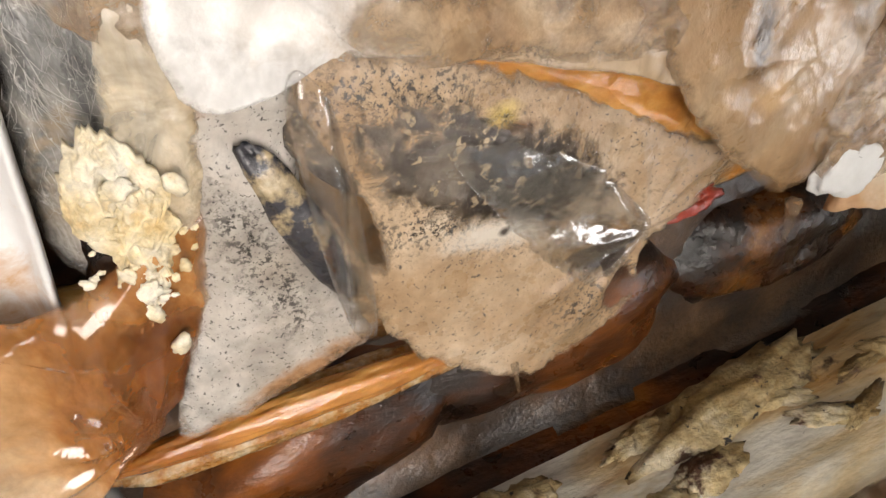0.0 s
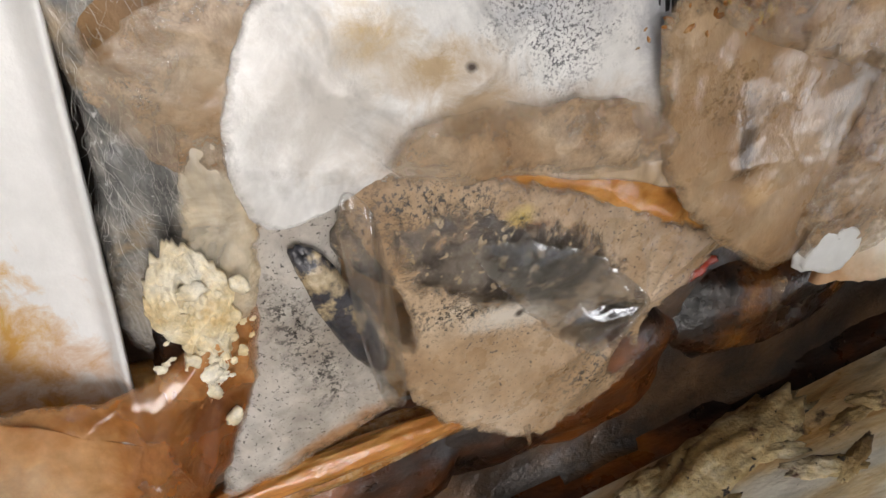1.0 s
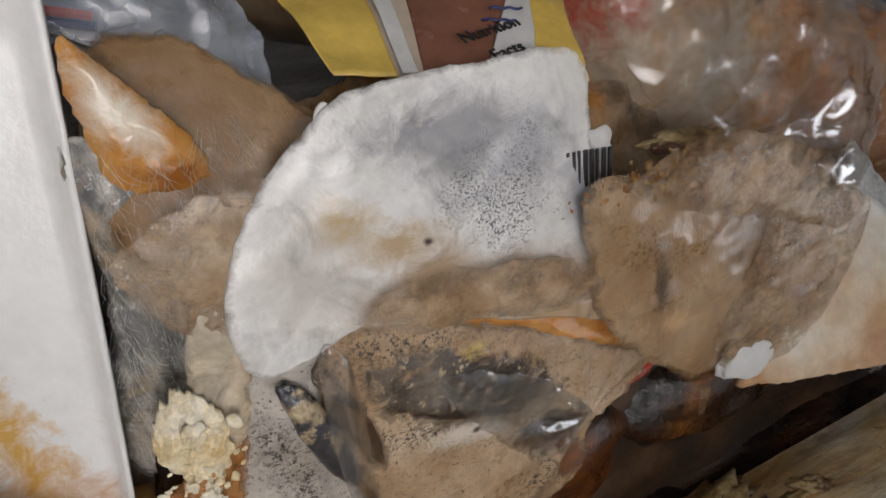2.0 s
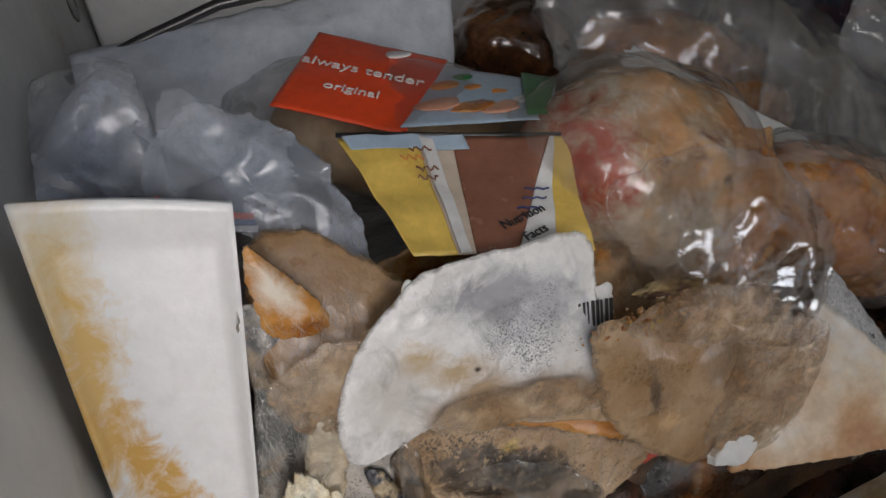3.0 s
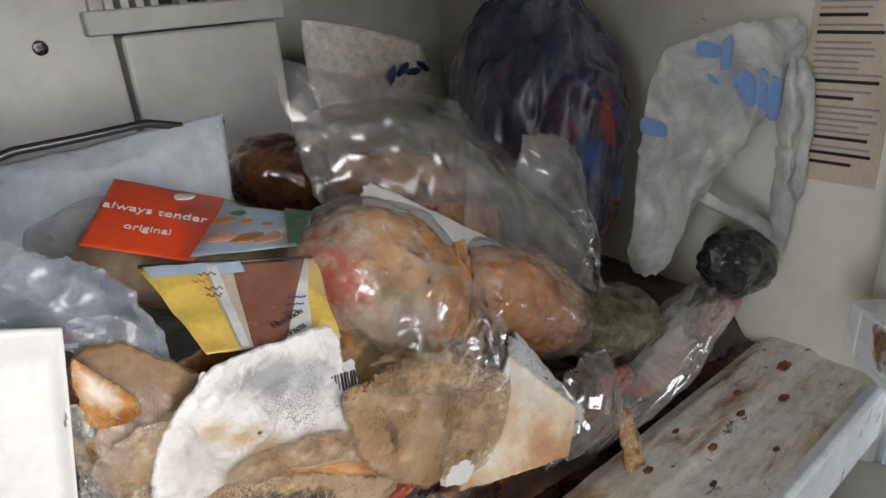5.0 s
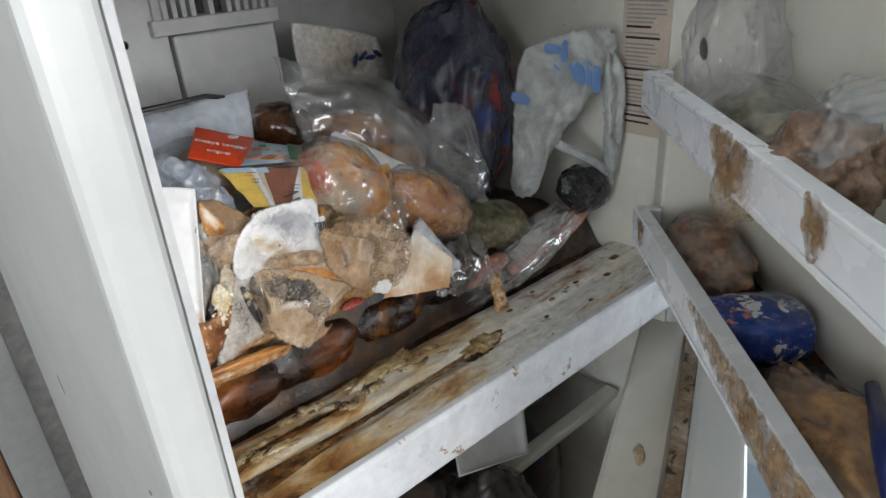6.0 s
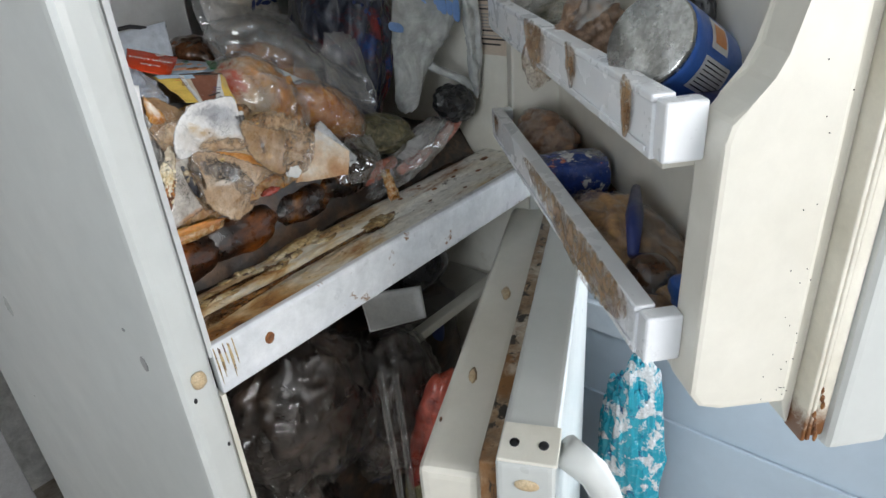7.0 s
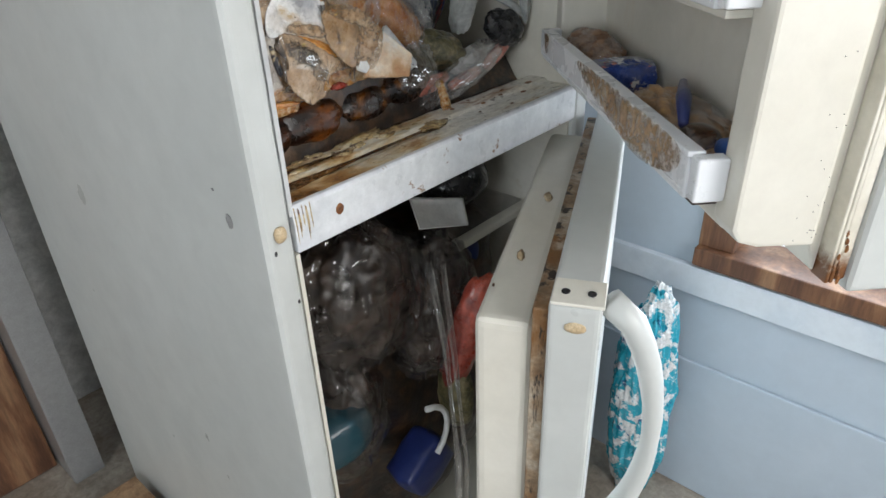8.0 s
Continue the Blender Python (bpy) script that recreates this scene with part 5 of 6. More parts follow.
def bagged(name, c, r, rot, body, label, category, seed, film_mat=None, grow=1.05, **kw):
    e = base(name, c, label, category)
    under(lump("food", c, r, body, rot=rot, seed=seed, **kw), e)
    under(lump("bag", c, tuple(v * grow + 0.0015 for v in r), film_mat or clear_film, rot=rot, amp=0.22, freq=1.5, crease=0.09, cfreq=3.2, seed=seed + 1, sub=5), e, "clear wrinkled plastic bag")
    return e


ch = base("bagged_chicken", (0.258, 0.152, 1.362), "orange-brown chicken in a clear plastic bag", "meat")
under(lump("food", (0.258, 0.152, 1.362), (0.052, 0.040, 0.043), chicken_mat, rot=(0, 26, 0), amp=0.16, freq=1.4, fine=0.02, seed=61, sub=5), ch)
under(lump("bag", (0.256, 0.151, 1.363), (0.058, 0.044, 0.048), hazy_film, rot=(0, 26, 0), amp=0.16, freq=1.5, crease=0.035, cfreq=2.2, seed=61, sub=6), ch, "clear wrinkled plastic bag")
under(lump("thigh", (0.282, 0.130, 1.350), (0.024, 0.022, 0.032), chicken_mat, rot=(0, 10, 0), amp=0.2, fine=0.02, seed=62, sub=5), ch)
bagged("bagged_chicken", (0.385, 0.158, 1.300), (0.068, 0.034, 0.034), (0, 36, 0), chicken_two, "brown chicken piece in a clear bag with twisted end", "meat", 65, amp=0.28, freq=1.5, crease=0.04, fine=0.03, sub=5)
thing(sheet("slime_mass", (0.100, 0.135, 1.225), (0.345, 0.150, 1.225), (0.330, 0.150, 1.372), (0.110, 0.146, 1.368), slime_mat, 120, 90, 0.012, 0.005, 26, ragged=0.04, rounding=0.2, seed=151),
      "tan and orange slime filling the gaps between packages", "slime")
thing(sheet("wet_wrap", (0.330, 0.096, 1.215), (0.440, 0.104, 1.190), (0.430, 0.118, 1.262), (0.355, 0.104, 1.275), wrap_film, 70, 60, 0.010, 0.004, 30, folds=0.0012, fold_dir=0.4, fold_n=8, ragged=0.12, rounding=0.4, seed=153),
      "torn clear wrap wet with brown juice", "plastic wrap")
thing(patch("draped_wrap", [(0.215, 1.384), (0.250, 1.392), (0.290, 1.372), (0.312, 1.340), (0.302, 1.312), (0.270, 1.318), (0.238, 1.342)], upright(0.1015, 0.0, 0.1, 0.26, 1.34), wrap_film, 40, 14, 0.004, 0.0026, 34, ragged=0.003, rfreq=60,
            folds=0.0012, fold_dir=0.4, fold_n=170, seed=155), "torn clear wrap wet with brown juice over the packages", "plastic wrap")
for k, (y, pts) in enumerate(((0.1070, [(0.102, 1.358), (0.116, 1.365), (0.136, 1.366), (0.144, 1.354), (0.132, 1.338), (0.116, 1.332), (0.104, 1.344)]),
                              (0.0925, [(0.212, 1.342), (0.228, 1.350), (0.252, 1.346), (0.282, 1.328), (0.298, 1.302), (0.264, 1.316), (0.236, 1.328)]),
                              (0.0935, [(0.268, 1.322), (0.306, 1.306), (0.292, 1.262), (0.262, 1.256), (0.248, 1.276), (0.258, 1.302)]),
                              (0.0970, [(0.142, 1.336), (0.166, 1.336), (0.198, 1.327), (0.216, 1.312), (0.194, 1.3125), (0.168, 1.3205), (0.150, 1.3245)]))):
    thing(patch("slime_veil", pts, upright(y), tan_veil, 30, 12, 0.001, 0.0009, 60, ragged=0.0012, seed=160 + k), "thin tan slime stretched between the hanging films", "film", "slime veils")
# wrapper with nutrition panel
wr = base("snack_wrapper", (0.18, 0.125, 1.385), "crumpled yellow, brown and white snack wrapper", "wrapper")


def strip_on(name, quad, f0, f1, material, parent, lift=0.0, label="", seed=1, crumple=0.0022, n=26, bulge=0.0):
    """The part of a quad between two fractions across it, as a sheet of its own."""
    bl, br, tr, tl_ = (Vector(p) for p in quad)
    nrm = (br - bl).cross(tl_ - bl).normalized() * lift
    return under(sheet(name, bl.lerp(br, f0[0]) + nrm, bl.lerp(br, f1[0]) + nrm, tl_.lerp(tr, f1[1]) + nrm, tl_.lerp(tr, f0[1]) + nrm, material, n, n, bulge, crumple, 34, thick=0.0004, seed=seed), parent, label)


WQ = ((0.156, 0.117, 1.378), (0.212, 0.110, 1.364), (0.2205, 0.140, 1.393), (0.1475, 0.166, 1.405))
strip_on("yellow_panel", WQ, (-0.04, 0.0), (0.20, 0.34), yellow_print, wr, 0, "bright yellow panel")
strip_on("beige_panel", WQ, (0.20, 0.34), (0.30, 0.50), beige_print, wr)
strip_on("brown_panel", WQ, (0.30, 0.50), (0.54, 0.93), brown_print, wr, 0, "shiny brown panel")
strip_on("text_panel", WQ, (0.54, 0.93), (0.76, 0.95), white_print, wr)
strip_on("yellow_edge", WQ, (0.76, 0.95), (1.0, 1.0), yellow_print, wr)
strip_on("white_stripe", WQ, (0.21, 0.35), (0.27, 0.41), white_print, wr, 0.0012)
TQ = tuple(Vector(WQ[i]).lerp(Vector(WQ[3 - i]), 0.87) for i in (0, 1)) + (Vector(WQ[2]), Vector(WQ[3]))
strip_on("blue_strip", TQ, (0.02, 0.02), (0.55, 0.55), sky_print, wr, 0.0012)
WO = [Vector(p) for p in WQ]
for k, (u0, v0, mm) in enumerate(((0.24, 0.62, brown_print), (0.26, 0.70, brown_print), (0.22, 0.80, orange_print), (0.28, 0.88, brown_print), (0.64, 0.36, navy_print), (0.69, 0.44, navy_print), (0.72, 0.52, navy_print))):
    pts = []
    for i in range(9):
        u, v = u0 + 0.012 * i * (1 if k < 4 else 1.3), v0 + 0.022 * math.sin(i * 1.9 + k) * (1 if k < 4 else 0.3)
        p = WO[0].lerp(WO[1], u).lerp(WO[3].lerp(WO[2], u), v)
        pts.append(p + Vector((-0.0003, -0.0024, 0.0022)))
    under(tube("printed_line", pts, 0.00035, mm, 5), wr)
under(tube("dark_seam", [(0.1475, 0.167, 1.4065), (0.170, 0.159, 1.4030), (0.195, 0.150, 1.3985), (0.2205, 0.141, 1.3945)], 0.0010, black_print, 6), wr)
# red-labelled meat package
rp = base("meat_package", (0.19, 0.21, 1.385), "meat package with a red label and food picture", "food package")
under(lump("package_body", (0.190, 0.214, 1.386), (0.060, 0.046, 0.022), pack_tan, rot=(0, 12, -40), amp=0.12, crease=0.05, box=0.3, seed=71), rp, "tan meat under clear wrap")
RQ = ((0.130, 0.192, 1.413), (0.172, 0.170, 1.397), (0.212, 0.222, 1.407), (0.164, 0.248, 1.426))
PQ = ((0.171, 0.174, 1.3985), (0.222, 0.152, 1.394), (0.248, 0.190, 1.394), (0.208, 0.220, 1.406))
strip_on("red_label", RQ, (0.0, 0.0), (1.0, 1.0), red_print, rp, 0.003, "bright red label", n=24, bulge=0.003, crumple=0.0006)
strip_on("picture_label", PQ, (0.0, 0.0), (1.0, 1.0), sky_print, rp, 0.003, "pale blue label with a food picture", n=20, bulge=0.002, crumple=0.0006)
strip_on("green_corner", PQ, (0.86, 0.70), (0.99, 0.99), green_print, rp, 0.0052, n=6, crumple=0.0006)
for k, (f, v, r, mm) in enumerate(((0.2, 0.30, 0.010, pink_print), (0.42, 0.28, 0.011, chicken_two), (0.62, 0.25, 0.010, pink_print), (0.15, 0.62, 0.007, orange_print), (0.34, 0.6, 0.006, orange_print),
                                   (0.55, 0.55, 0.006, orange_print), (0.25, 0.78, 0.005, green_print), (0.75, 0.4, 0.006, white_print))):
    a, b, c, d = (Vector(p) for p in PQ)
    p = (a.lerp(b, f)).lerp(d.lerp(c, f), v) + Vector((0, 0, 0.0042))
    under(lump("picture_patch", p, (r, r * 0.8, 0.0012), mm, rot=(0, 0, -40), amp=0.4, seed=k, sub=3), rp)


def words(text, at, ux, uy, size, material, parent):
    """Flat lettering at a place, running along ux with its top towards uy."""
    cu = bpy.data.curves.new("lettering", "FONT")
    cu.body, cu.size, cu.extrude, cu.align_x, cu.align_y = text, size, 0.0002, "CENTER", "CENTER"
    cu.materials.append(material)
    ob = new("lettering", cu)
    ux = Vector(ux).normalized()
    nz = ux.cross(Vector(uy)).normalized()
    uy = nz.cross(ux)
    m = Matrix((ux, uy, nz)).transposed().to_4x4()
    m.translation = Vector(at)
    ob.matrix_basis = m
    return under(ob, parent)


wn = (WO[1] - WO[0]).cross(WO[3] - WO[0]).normalized()
for k, text in enumerate(("Nutrition", "Facts")):
    words(text, WO[0].lerp(WO[1], 0.63 + 0.03 * k).lerp(WO[3].lerp(WO[2], 0.63 + 0.03 * k), 0.24 - 0.13 * k) + wn * 0.0042, (WO[1] - WO[0]) + (WO[3] - WO[0]) * 0.45, WO[3] - WO[0], 0.0048, black_print, wr)
a, b, c, d = (Vector(p) for p in RQ)
ux, uy = (b - a), (d - a)
nrm = ux.cross(uy).normalized()
words("always tender", a.lerp(b, 0.5).lerp(d.lerp(c, 0.5), 0.50) + nrm * 0.0072, ux, uy, 0.0088, white_print, rp)
words("original", a.lerp(b, 0.5).lerp(d.lerp(c, 0.5), 0.26) + nrm * 0.0066, ux, uy, 0.0074, white_print, rp)
under(lump("logo_patch", a.lerp(b, 0.62).lerp(d.lerp(c, 0.62), 0.86) + nrm * 0.0048, (0.009, 0.005, 0.0012), white_print, rot=(0, 0, -55), amp=0.1, seed=2, sub=3), rp)
under(lump("bag", (0.184, 0.218, 1.389), (0.078, 0.050, 0.026), thin_film, rot=(0, 12, -40), amp=0.14, crease=0.08, seed=73), rp, "clear shrink wrap")
# hazy bag with a striped edge, pale bag with a black rim, dark package
hb = base("hazy_bag", (0.115, 0.165, 1.39), "hazy grey plastic bag with a red and blue stripe", "plastic bag")
under(patch("bag", [(0.086, 1.408), (0.099, 1.432), (0.115, 1.424), (0.132, 1.413), (0.142, 1.393), (0.1425, 1.367), (0.125, 1.375), (0.110, 1.389), (0.096, 1.400)], upright(0.146, 0.0, 0.5, 0.115, 1.395), grey_clear, 40, 12, 0.003, 0.0050, 34,
            ragged=0.002, folds=0.0016, fold_dir=0.5, fold_n=260, thick=0.003, seed=75), hb)
under(patch("bag", [(0.053, 1.400), (0.060, 1.422), (0.081, 1.437), (0.091, 1.424), (0.083, 1.399)], upright(0.180, 0.0, 0.6, 0.07, 1.41), grey_clear, 30, 12, 0.004, 0.0050, 34, thick=0.003, seed=76), hb)
for k, mm in enumerate((red_print, navy_print, white_print)):
    under(tube("stripe", [(0.088, 0.144, 1.4085 - 0.0022 * k), (0.100, 0.142, 1.4005 - 0.0022 * k), (0.113, 0.142, 1.396 - 0.0022 * k)], 0.0011, mm, 6), hb)
thing(patch("orange_rind", [(0.1075, 1.397), (0.113, 1.391), (0.119, 1.382), (0.1245, 1.368), (0.117, 1.364), (0.108, 1.368), (0.105, 1.382)], upright(0.1185), rind_mat, 26, 12, 0.0025, 0.0020, 70, ragged=0.0014, thick=0.002, seed=79),
      "orange and white fatty rind between the bags", "fat")
thing(patch("tan_slime", [(0.109, 1.392), (0.125, 1.391), (0.138, 1.381), (0.149, 1.371), (0.152, 1.360), (0.140, 1.352), (0.119, 1.347), (0.103, 1.354), (0.103, 1.375)], upright(0.1225, 0.0, 0.55, 0.13, 1.37), tan_lobe_mat, 40, 12, 0.003,
            0.0008, 50, ragged=0.0008, seed=79), "tan slime film between the bags", "film")
thing(sheet("hazy_bag", (0.050, 0.155, 1.385), (0.092, 0.165, 1.390), (0.090, 0.225, 1.436), (0.052, 0.235, 1.436), grey_clear, 40, 40, 0.008, 0.0050, 30, rounding=0.5, thick=0.004, seed=80),
      "hazy grey plastic bag slumped against the wall", "plastic bag")
pb = thing(sheet("pale_bag", (0.055, 0.255, 1.37), (0.235, 0.275, 1.375), (0.252, 0.305, 1.442), (0.056, 0.316, 1.431), pale_bag, 60, 30, 0.010, 0.004, 26, seed=81, thick=0.002),
           "pale blue-white plastic bag with a dark edge", "plastic bag")
under(tube("dark_edge", [(0.052, 0.31, 1.422), (0.09, 0.312, 1.433), (0.13, 0.310, 1.4425), (0.165, 0.307, 1.4435), (0.203, 0.304, 1.4455), (0.226, 0.305, 1.439), (0.252, 0.304, 1.4385)],
           0.0030, black_print, 6), pb)
thing(lump("dark_package", (0.302, 0.335, 1.378), (0.045, 0.045, 0.035), brown_gloss, rot=(0, 30, 0), amp=0.3, freq=1.2, crease=0.05, cfreq=1.6, seed=83, sub=5), "dark brown glossy wrapped package", "food package")
thing(sheet("white_paper", (0.282, 0.190, 1.378), (0.384, 0.160, 1.302), (0.398, 0.176, 1.330), (0.300, 0.214, 1.402), plain_paper, 40, 24, 0.004, 0.001, 40, ragged=0.05, rounding=0.15, seed=85),
      "stiff white butcher paper stuck between bags", "paper")
lc = base("large_clear_bag", (0.41, 0.27, 1.35), "large clear plastic bag with brown contents", "plastic bag")
under(lump("filling", (0.40, 0.29, 1.335), (0.09, 0.05, 0.05), chicken_two, rot=(0, 30, 0), amp=0.3, seed=87), lc)
under(lump("bag", (0.405, 0.275, 1.352), (0.120, 0.070, 0.060), milky_film, rot=(0, 34, -8), amp=0.20, crease=0.09, cfreq=2.8, seed=88, sub=5), lc, "creased clear plastic")
under(sheet("bag_flap", (0.43, 0.205, 1.330), (0.53, 0.190, 1.255), (0.515, 0.215, 1.385), (0.455, 0.225, 1.400), milky_film, 60, 60, 0.014, 0.003, 22, folds=0.0015, fold_dir=0.9, fold_n=7, ragged=0.10, rounding=0.4, seed=89), lc)
under(sheet("bag_flap", (0.285, 0.250, 1.380), (0.45, 0.225, 1.345), (0.43, 0.265, 1.425), (0.275, 0.275, 1.478), milky_film, 60, 40, 0.014, 0.002, 20, folds=0.0015, fold_dir=1.9, fold_n=7, ragged=0.05, seed=90), lc)
under(sheet("bag_flap", (0.36, 0.190, 1.345), (0.49, 0.160, 1.262), (0.50, 0.200, 1.330), (0.40, 0.225, 1.405), thin_film, 60, 40, 0.012, 0.002, 24, folds=0.001, fold_dir=1.2, fold_n=7, ragged=0.05, seed=91), lc)
# shopping bags
db = base("dark_shopping_bag", (0.555, 0.31, 1.2), "full blue-grey plastic shopping bag", "shopping bag")
bag_body = under(lump("bag", (0.556, 0.31, 1.335), (0.088, 0.090, 0.165), blue_bag, rot=(0, 14, 0), amp=0.24, freq=1.3, crease=0.09, cfreq=2.8, drape=0.4, fine=0.02, seed=92, sub=6), db)
def front_of(ob, x, z, reach=0.010):
    """The foremost place of a mesh near (x, z)."""
    return min((v.co for v in ob.data.vertices if abs(v.co.x - x) < reach and abs(v.co.z - z) < reach), key=lambda q: q.y, default=Vector((x, 0.25, z))).copy()


for k in range(7):
    under(lump("print_bar", front_of(bag_body, 0.522 + 0.011 * k, 1.446 - 0.008 * k), (0.0045, 0.0012, 0.003 + 0.002 * (k % 3 == 0)), navy_print, rot=(0, 35, 0), amp=0.3, seed=k, sub=2), db)
for k in range(4):
    under(lump("print_bar", front_of(bag_body, 0.590 + 0.008 * k, 1.285 - 0.006 * k), (0.0035, 0.0012, 0.005), navy_print, rot=(0, 25, 0), amp=0.3, seed=k + 9, sub=2), db)
wb = base("white_shopping_bag", (0.65, 0.17, 1.2), "crumpled white plastic shopping bag with blue print", "shopping bag")
def bag_plane(s, z):
    return Vector((0.56 + 0.793 * s, 0.20 - 0.610 * s, z))


BAG = (bag_plane, Vector((-0.610, -0.793, 0.0)))
under(patch("bag", [(0.026, 1.440), (0.064, 1.460), (0.105, 1.466), (0.143, 1.465), (0.150, 1.440), (0.130, 1.395), (0.100, 1.352), (0.074, 1.318), (0.058, 1.285), (0.043, 1.246), (0.012, 1.253), (0.012, 1.300), (0.015, 1.359)], BAG, white_bag,
            46, 12, 0.012, 0.0040, 22, ragged=0.003, folds=0.0022, fold_dir=0.35, fold_n=170, thick=0.001, seed=95), wb)
under(patch("bag_handle", [(0.140, 1.440), (0.152, 1.432), (0.166, 1.400), (0.168, 1.330), (0.160, 1.262), (0.148, 1.262), (0.142, 1.300), (0.140, 1.352), (0.136, 1.390)], BAG, white_bag, 34, 12, 0.010, 0.0030, 30, ragged=0.002,
            folds=0.003, fold_dir=0.1, fold_n=320, thick=0.001, seed=97), wb, "pale translucent bag handle")
under(patch("bag_hem", [(0.066, 1.318), (0.085, 1.304), (0.110, 1.291), (0.135, 1.276), (0.156, 1.258), (0.152, 1.270), (0.138, 1.290), (0.112, 1.305), (0.088, 1.318), (0.070, 1.330)], BAG, white_bag, 20, 12, 0.006, 0.0015, 40,
            thick=0.001, seed=96), wb)
for k, (s0, z0, w, h, tilt) in enumerate(((0.055, 1.445, 0.018, 0.010, -0.2), (0.076, 1.425, 0.007, 0.028, 0.5), (0.084, 1.420, 0.016, 0.008, -0.5), (0.092, 1.408, 0.014, 0.022, -0.6), (0.108, 1.402, 0.008, 0.026, -0.4), (0.118, 1.392, 0.010, 0.030, -0.5),
                                          (0.066, 1.425, 0.010, 0.004, -0.8), (0.074, 1.414, 0.010, 0.004, -0.8), (0.082, 1.404, 0.012, 0.004, -0.8), (0.012, 1.385, 0.020, 0.012, -0.3))):
    under(patch("print_bar", [(s0, z0), (s0 + w, z0 + w * tilt), (s0 + w * 0.95, z0 + h + w * tilt), (s0, z0 + h)], (lambda s, z: bag_plane(s, z) + BAG[1] * 0.0145, BAG[1]), pale_blue_print, 6, 5, 0.0005, 0.0006, 60,
                ragged=0.0006, seed=k), wb)
thing(lump("black_bag", (0.648, 0.128, 1.250), (0.046, 0.030, 0.032), dark_mat, rot=(0, 25, 0), amp=0.4, freq=1.4, crease=0.04, cfreq=1.8, fine=0.015, seed=98, sub=5), "knotted black plastic bag beside the white bag", "plastic bag")
thing(lump("greens_bag", (0.50, 0.165, 1.232), (0.062, 0.035, 0.030), green_mat, rot=(0, 18, 0), amp=0.4, freq=2.2, crease=0.15, seed=99), "olive-brown rotten greens in plastic", "vegetables")
sg = base("sausage_pack", (0.54, 0.135, 1.16), "clear pack of pink sausages slumped on the lip", "food package")
for k, (p, q, r) in enumerate((((0.595, 0.130, 1.188), (0.662, 0.128, 1.226), 0.013), ((0.500, 0.135, 1.172), (0.575, 0.132, 1.186), 0.012), ((0.43, 0.150, 1.176), (0.50, 0.145, 1.190), 0.014))):
    p, q = Vector(p), Vector(q)
    under(tube("sausage", [p.lerp(q, t / 7.0) for t in range(8)], [r * (0.5 + 0.5 * math.sin(math.pi * (t + 0.8) / 8.6)) for t in range(8)], pink_meat, 10), sg)
under(lump("bag", (0.545, 0.138, 1.192), (0.115, 0.028, 0.026), cloudy_film, rot=(0, -17, 0), amp=0.4, crease=0.14, cfreq=3.4, fine=0.08, seed=101, sub=5), sg)
# tray at the back
bt = thing(sheet("foam_tray", (0.405, 0.455, 1.395), (0.560, 0.450, 1.375), (0.556, 0.47, 1.452), (0.408, 0.475, 1.492), back_foam, 30, 20, -0.001, 0.0004, 40, rounding=0.25, thick=0.004, rim=0.006, seed=103),
           "stained foam tray leaning on the freezer back", "tray")
for k in range(4):
    under(lump("blue_mark", (0.50 + 0.014 * k, 0.449, 1.425 + 0.004 * (k % 2)), (0.0035, 0.001, 0.010), navy_print, rot=(0, 35 * k + 20, 0), amp=0.7, freq=3, seed=k, sub=3), bt)

# ---- loose wet scraps and mold fibres ----
def scatter(name, spots, material, label, category, seed):
    """Many small wet crumbs joined into one object; spots: (x, y, z, spread x, spread z, number, size)."""
    random.seed(seed)
    verts, faces = [], []
    for x, y, z, sx, sz, count, size in spots:
        for _ in range(count):
            bm = bmesh.new()
            bmesh.ops.create_icosphere(bm, subdivisions=1, radius=1.0)
            r = size * random.uniform(0.4, 1.5)
            m = Euler((random.uniform(-0.5, 0.5), random.uniform(-1.5, 1.5), random.uniform(-0.6, 0.6))).to_matrix()
            c = Vector((x + random.gauss(0, sx * 0.5), y + random.uniform(-0.002, 0.002), z + random.gauss(0, sz * 0.5)))
            n0 = len(verts)
            sd = random.random() * 50
            for v in bm.verts:
                k = 1.0 + 0.7 * fbm(v.co, 1.6, 3, sd)
                verts.append(c + m @ Vector((v.co.x * r * 1.5 * k, v.co.y * r * 0.5 * k, v.co.z * r * 0.8 * k)))
            faces += [tuple(n0 + v.index for v in f.verts) for f in bm.faces]
            bm.free()
    return thing(obj_from(name, verts, faces, material), label, category, "", "stuff")


scatter("food_scraps", [(0.222, 0.0970, 1.341, 0.018, 0.005, 120, 0.0008), (0.262, 0.0985, 1.330, 0.020, 0.004, 40, 0.0010)],
        scrap_mat, "wet orange-brown food scraps stuck between the bags", "food scraps", 5)
random.seed(8)
fv, ff = [], []
for k in range(520):
    x, z = random.uniform(0.096, 0.126), random.uniform(1.312, 1.378)
    x += (z - 1.345) * 0.25
    ln, lean = random.uniform(0.003, 0.009), random.gauss(0.05, 0.5)
    n0, r = len(fv), random.uniform(0.00002, 0.00005)
    for i in range(5):
        t = i / 4.0
        p = Vector((x + lean * ln * t + 0.003 * t * noise.noise(Vector((k * 1.7, t * 2, 0))), 0.1150 - 0.0018 * math.sin(math.pi * t), z - ln * t))
        fv += [p + Vector((r, 0, 0)), p + Vector((-r * 0.5, r * 0.9, 0)), p + Vector((-r * 0.5, -r * 0.9, 0))]
    for i in range(4):
        for q in range(3):
            a, b = n0 + i * 3 + q, n0 + i * 3 + (q + 1) % 3
            ff.append((a, b, b + 3, a + 3))
thing(obj_from("mold_fibres", fv, ff, fibre_mat), "fine pale hair-like mold fibres over the slime", "mold", "", "stuff")

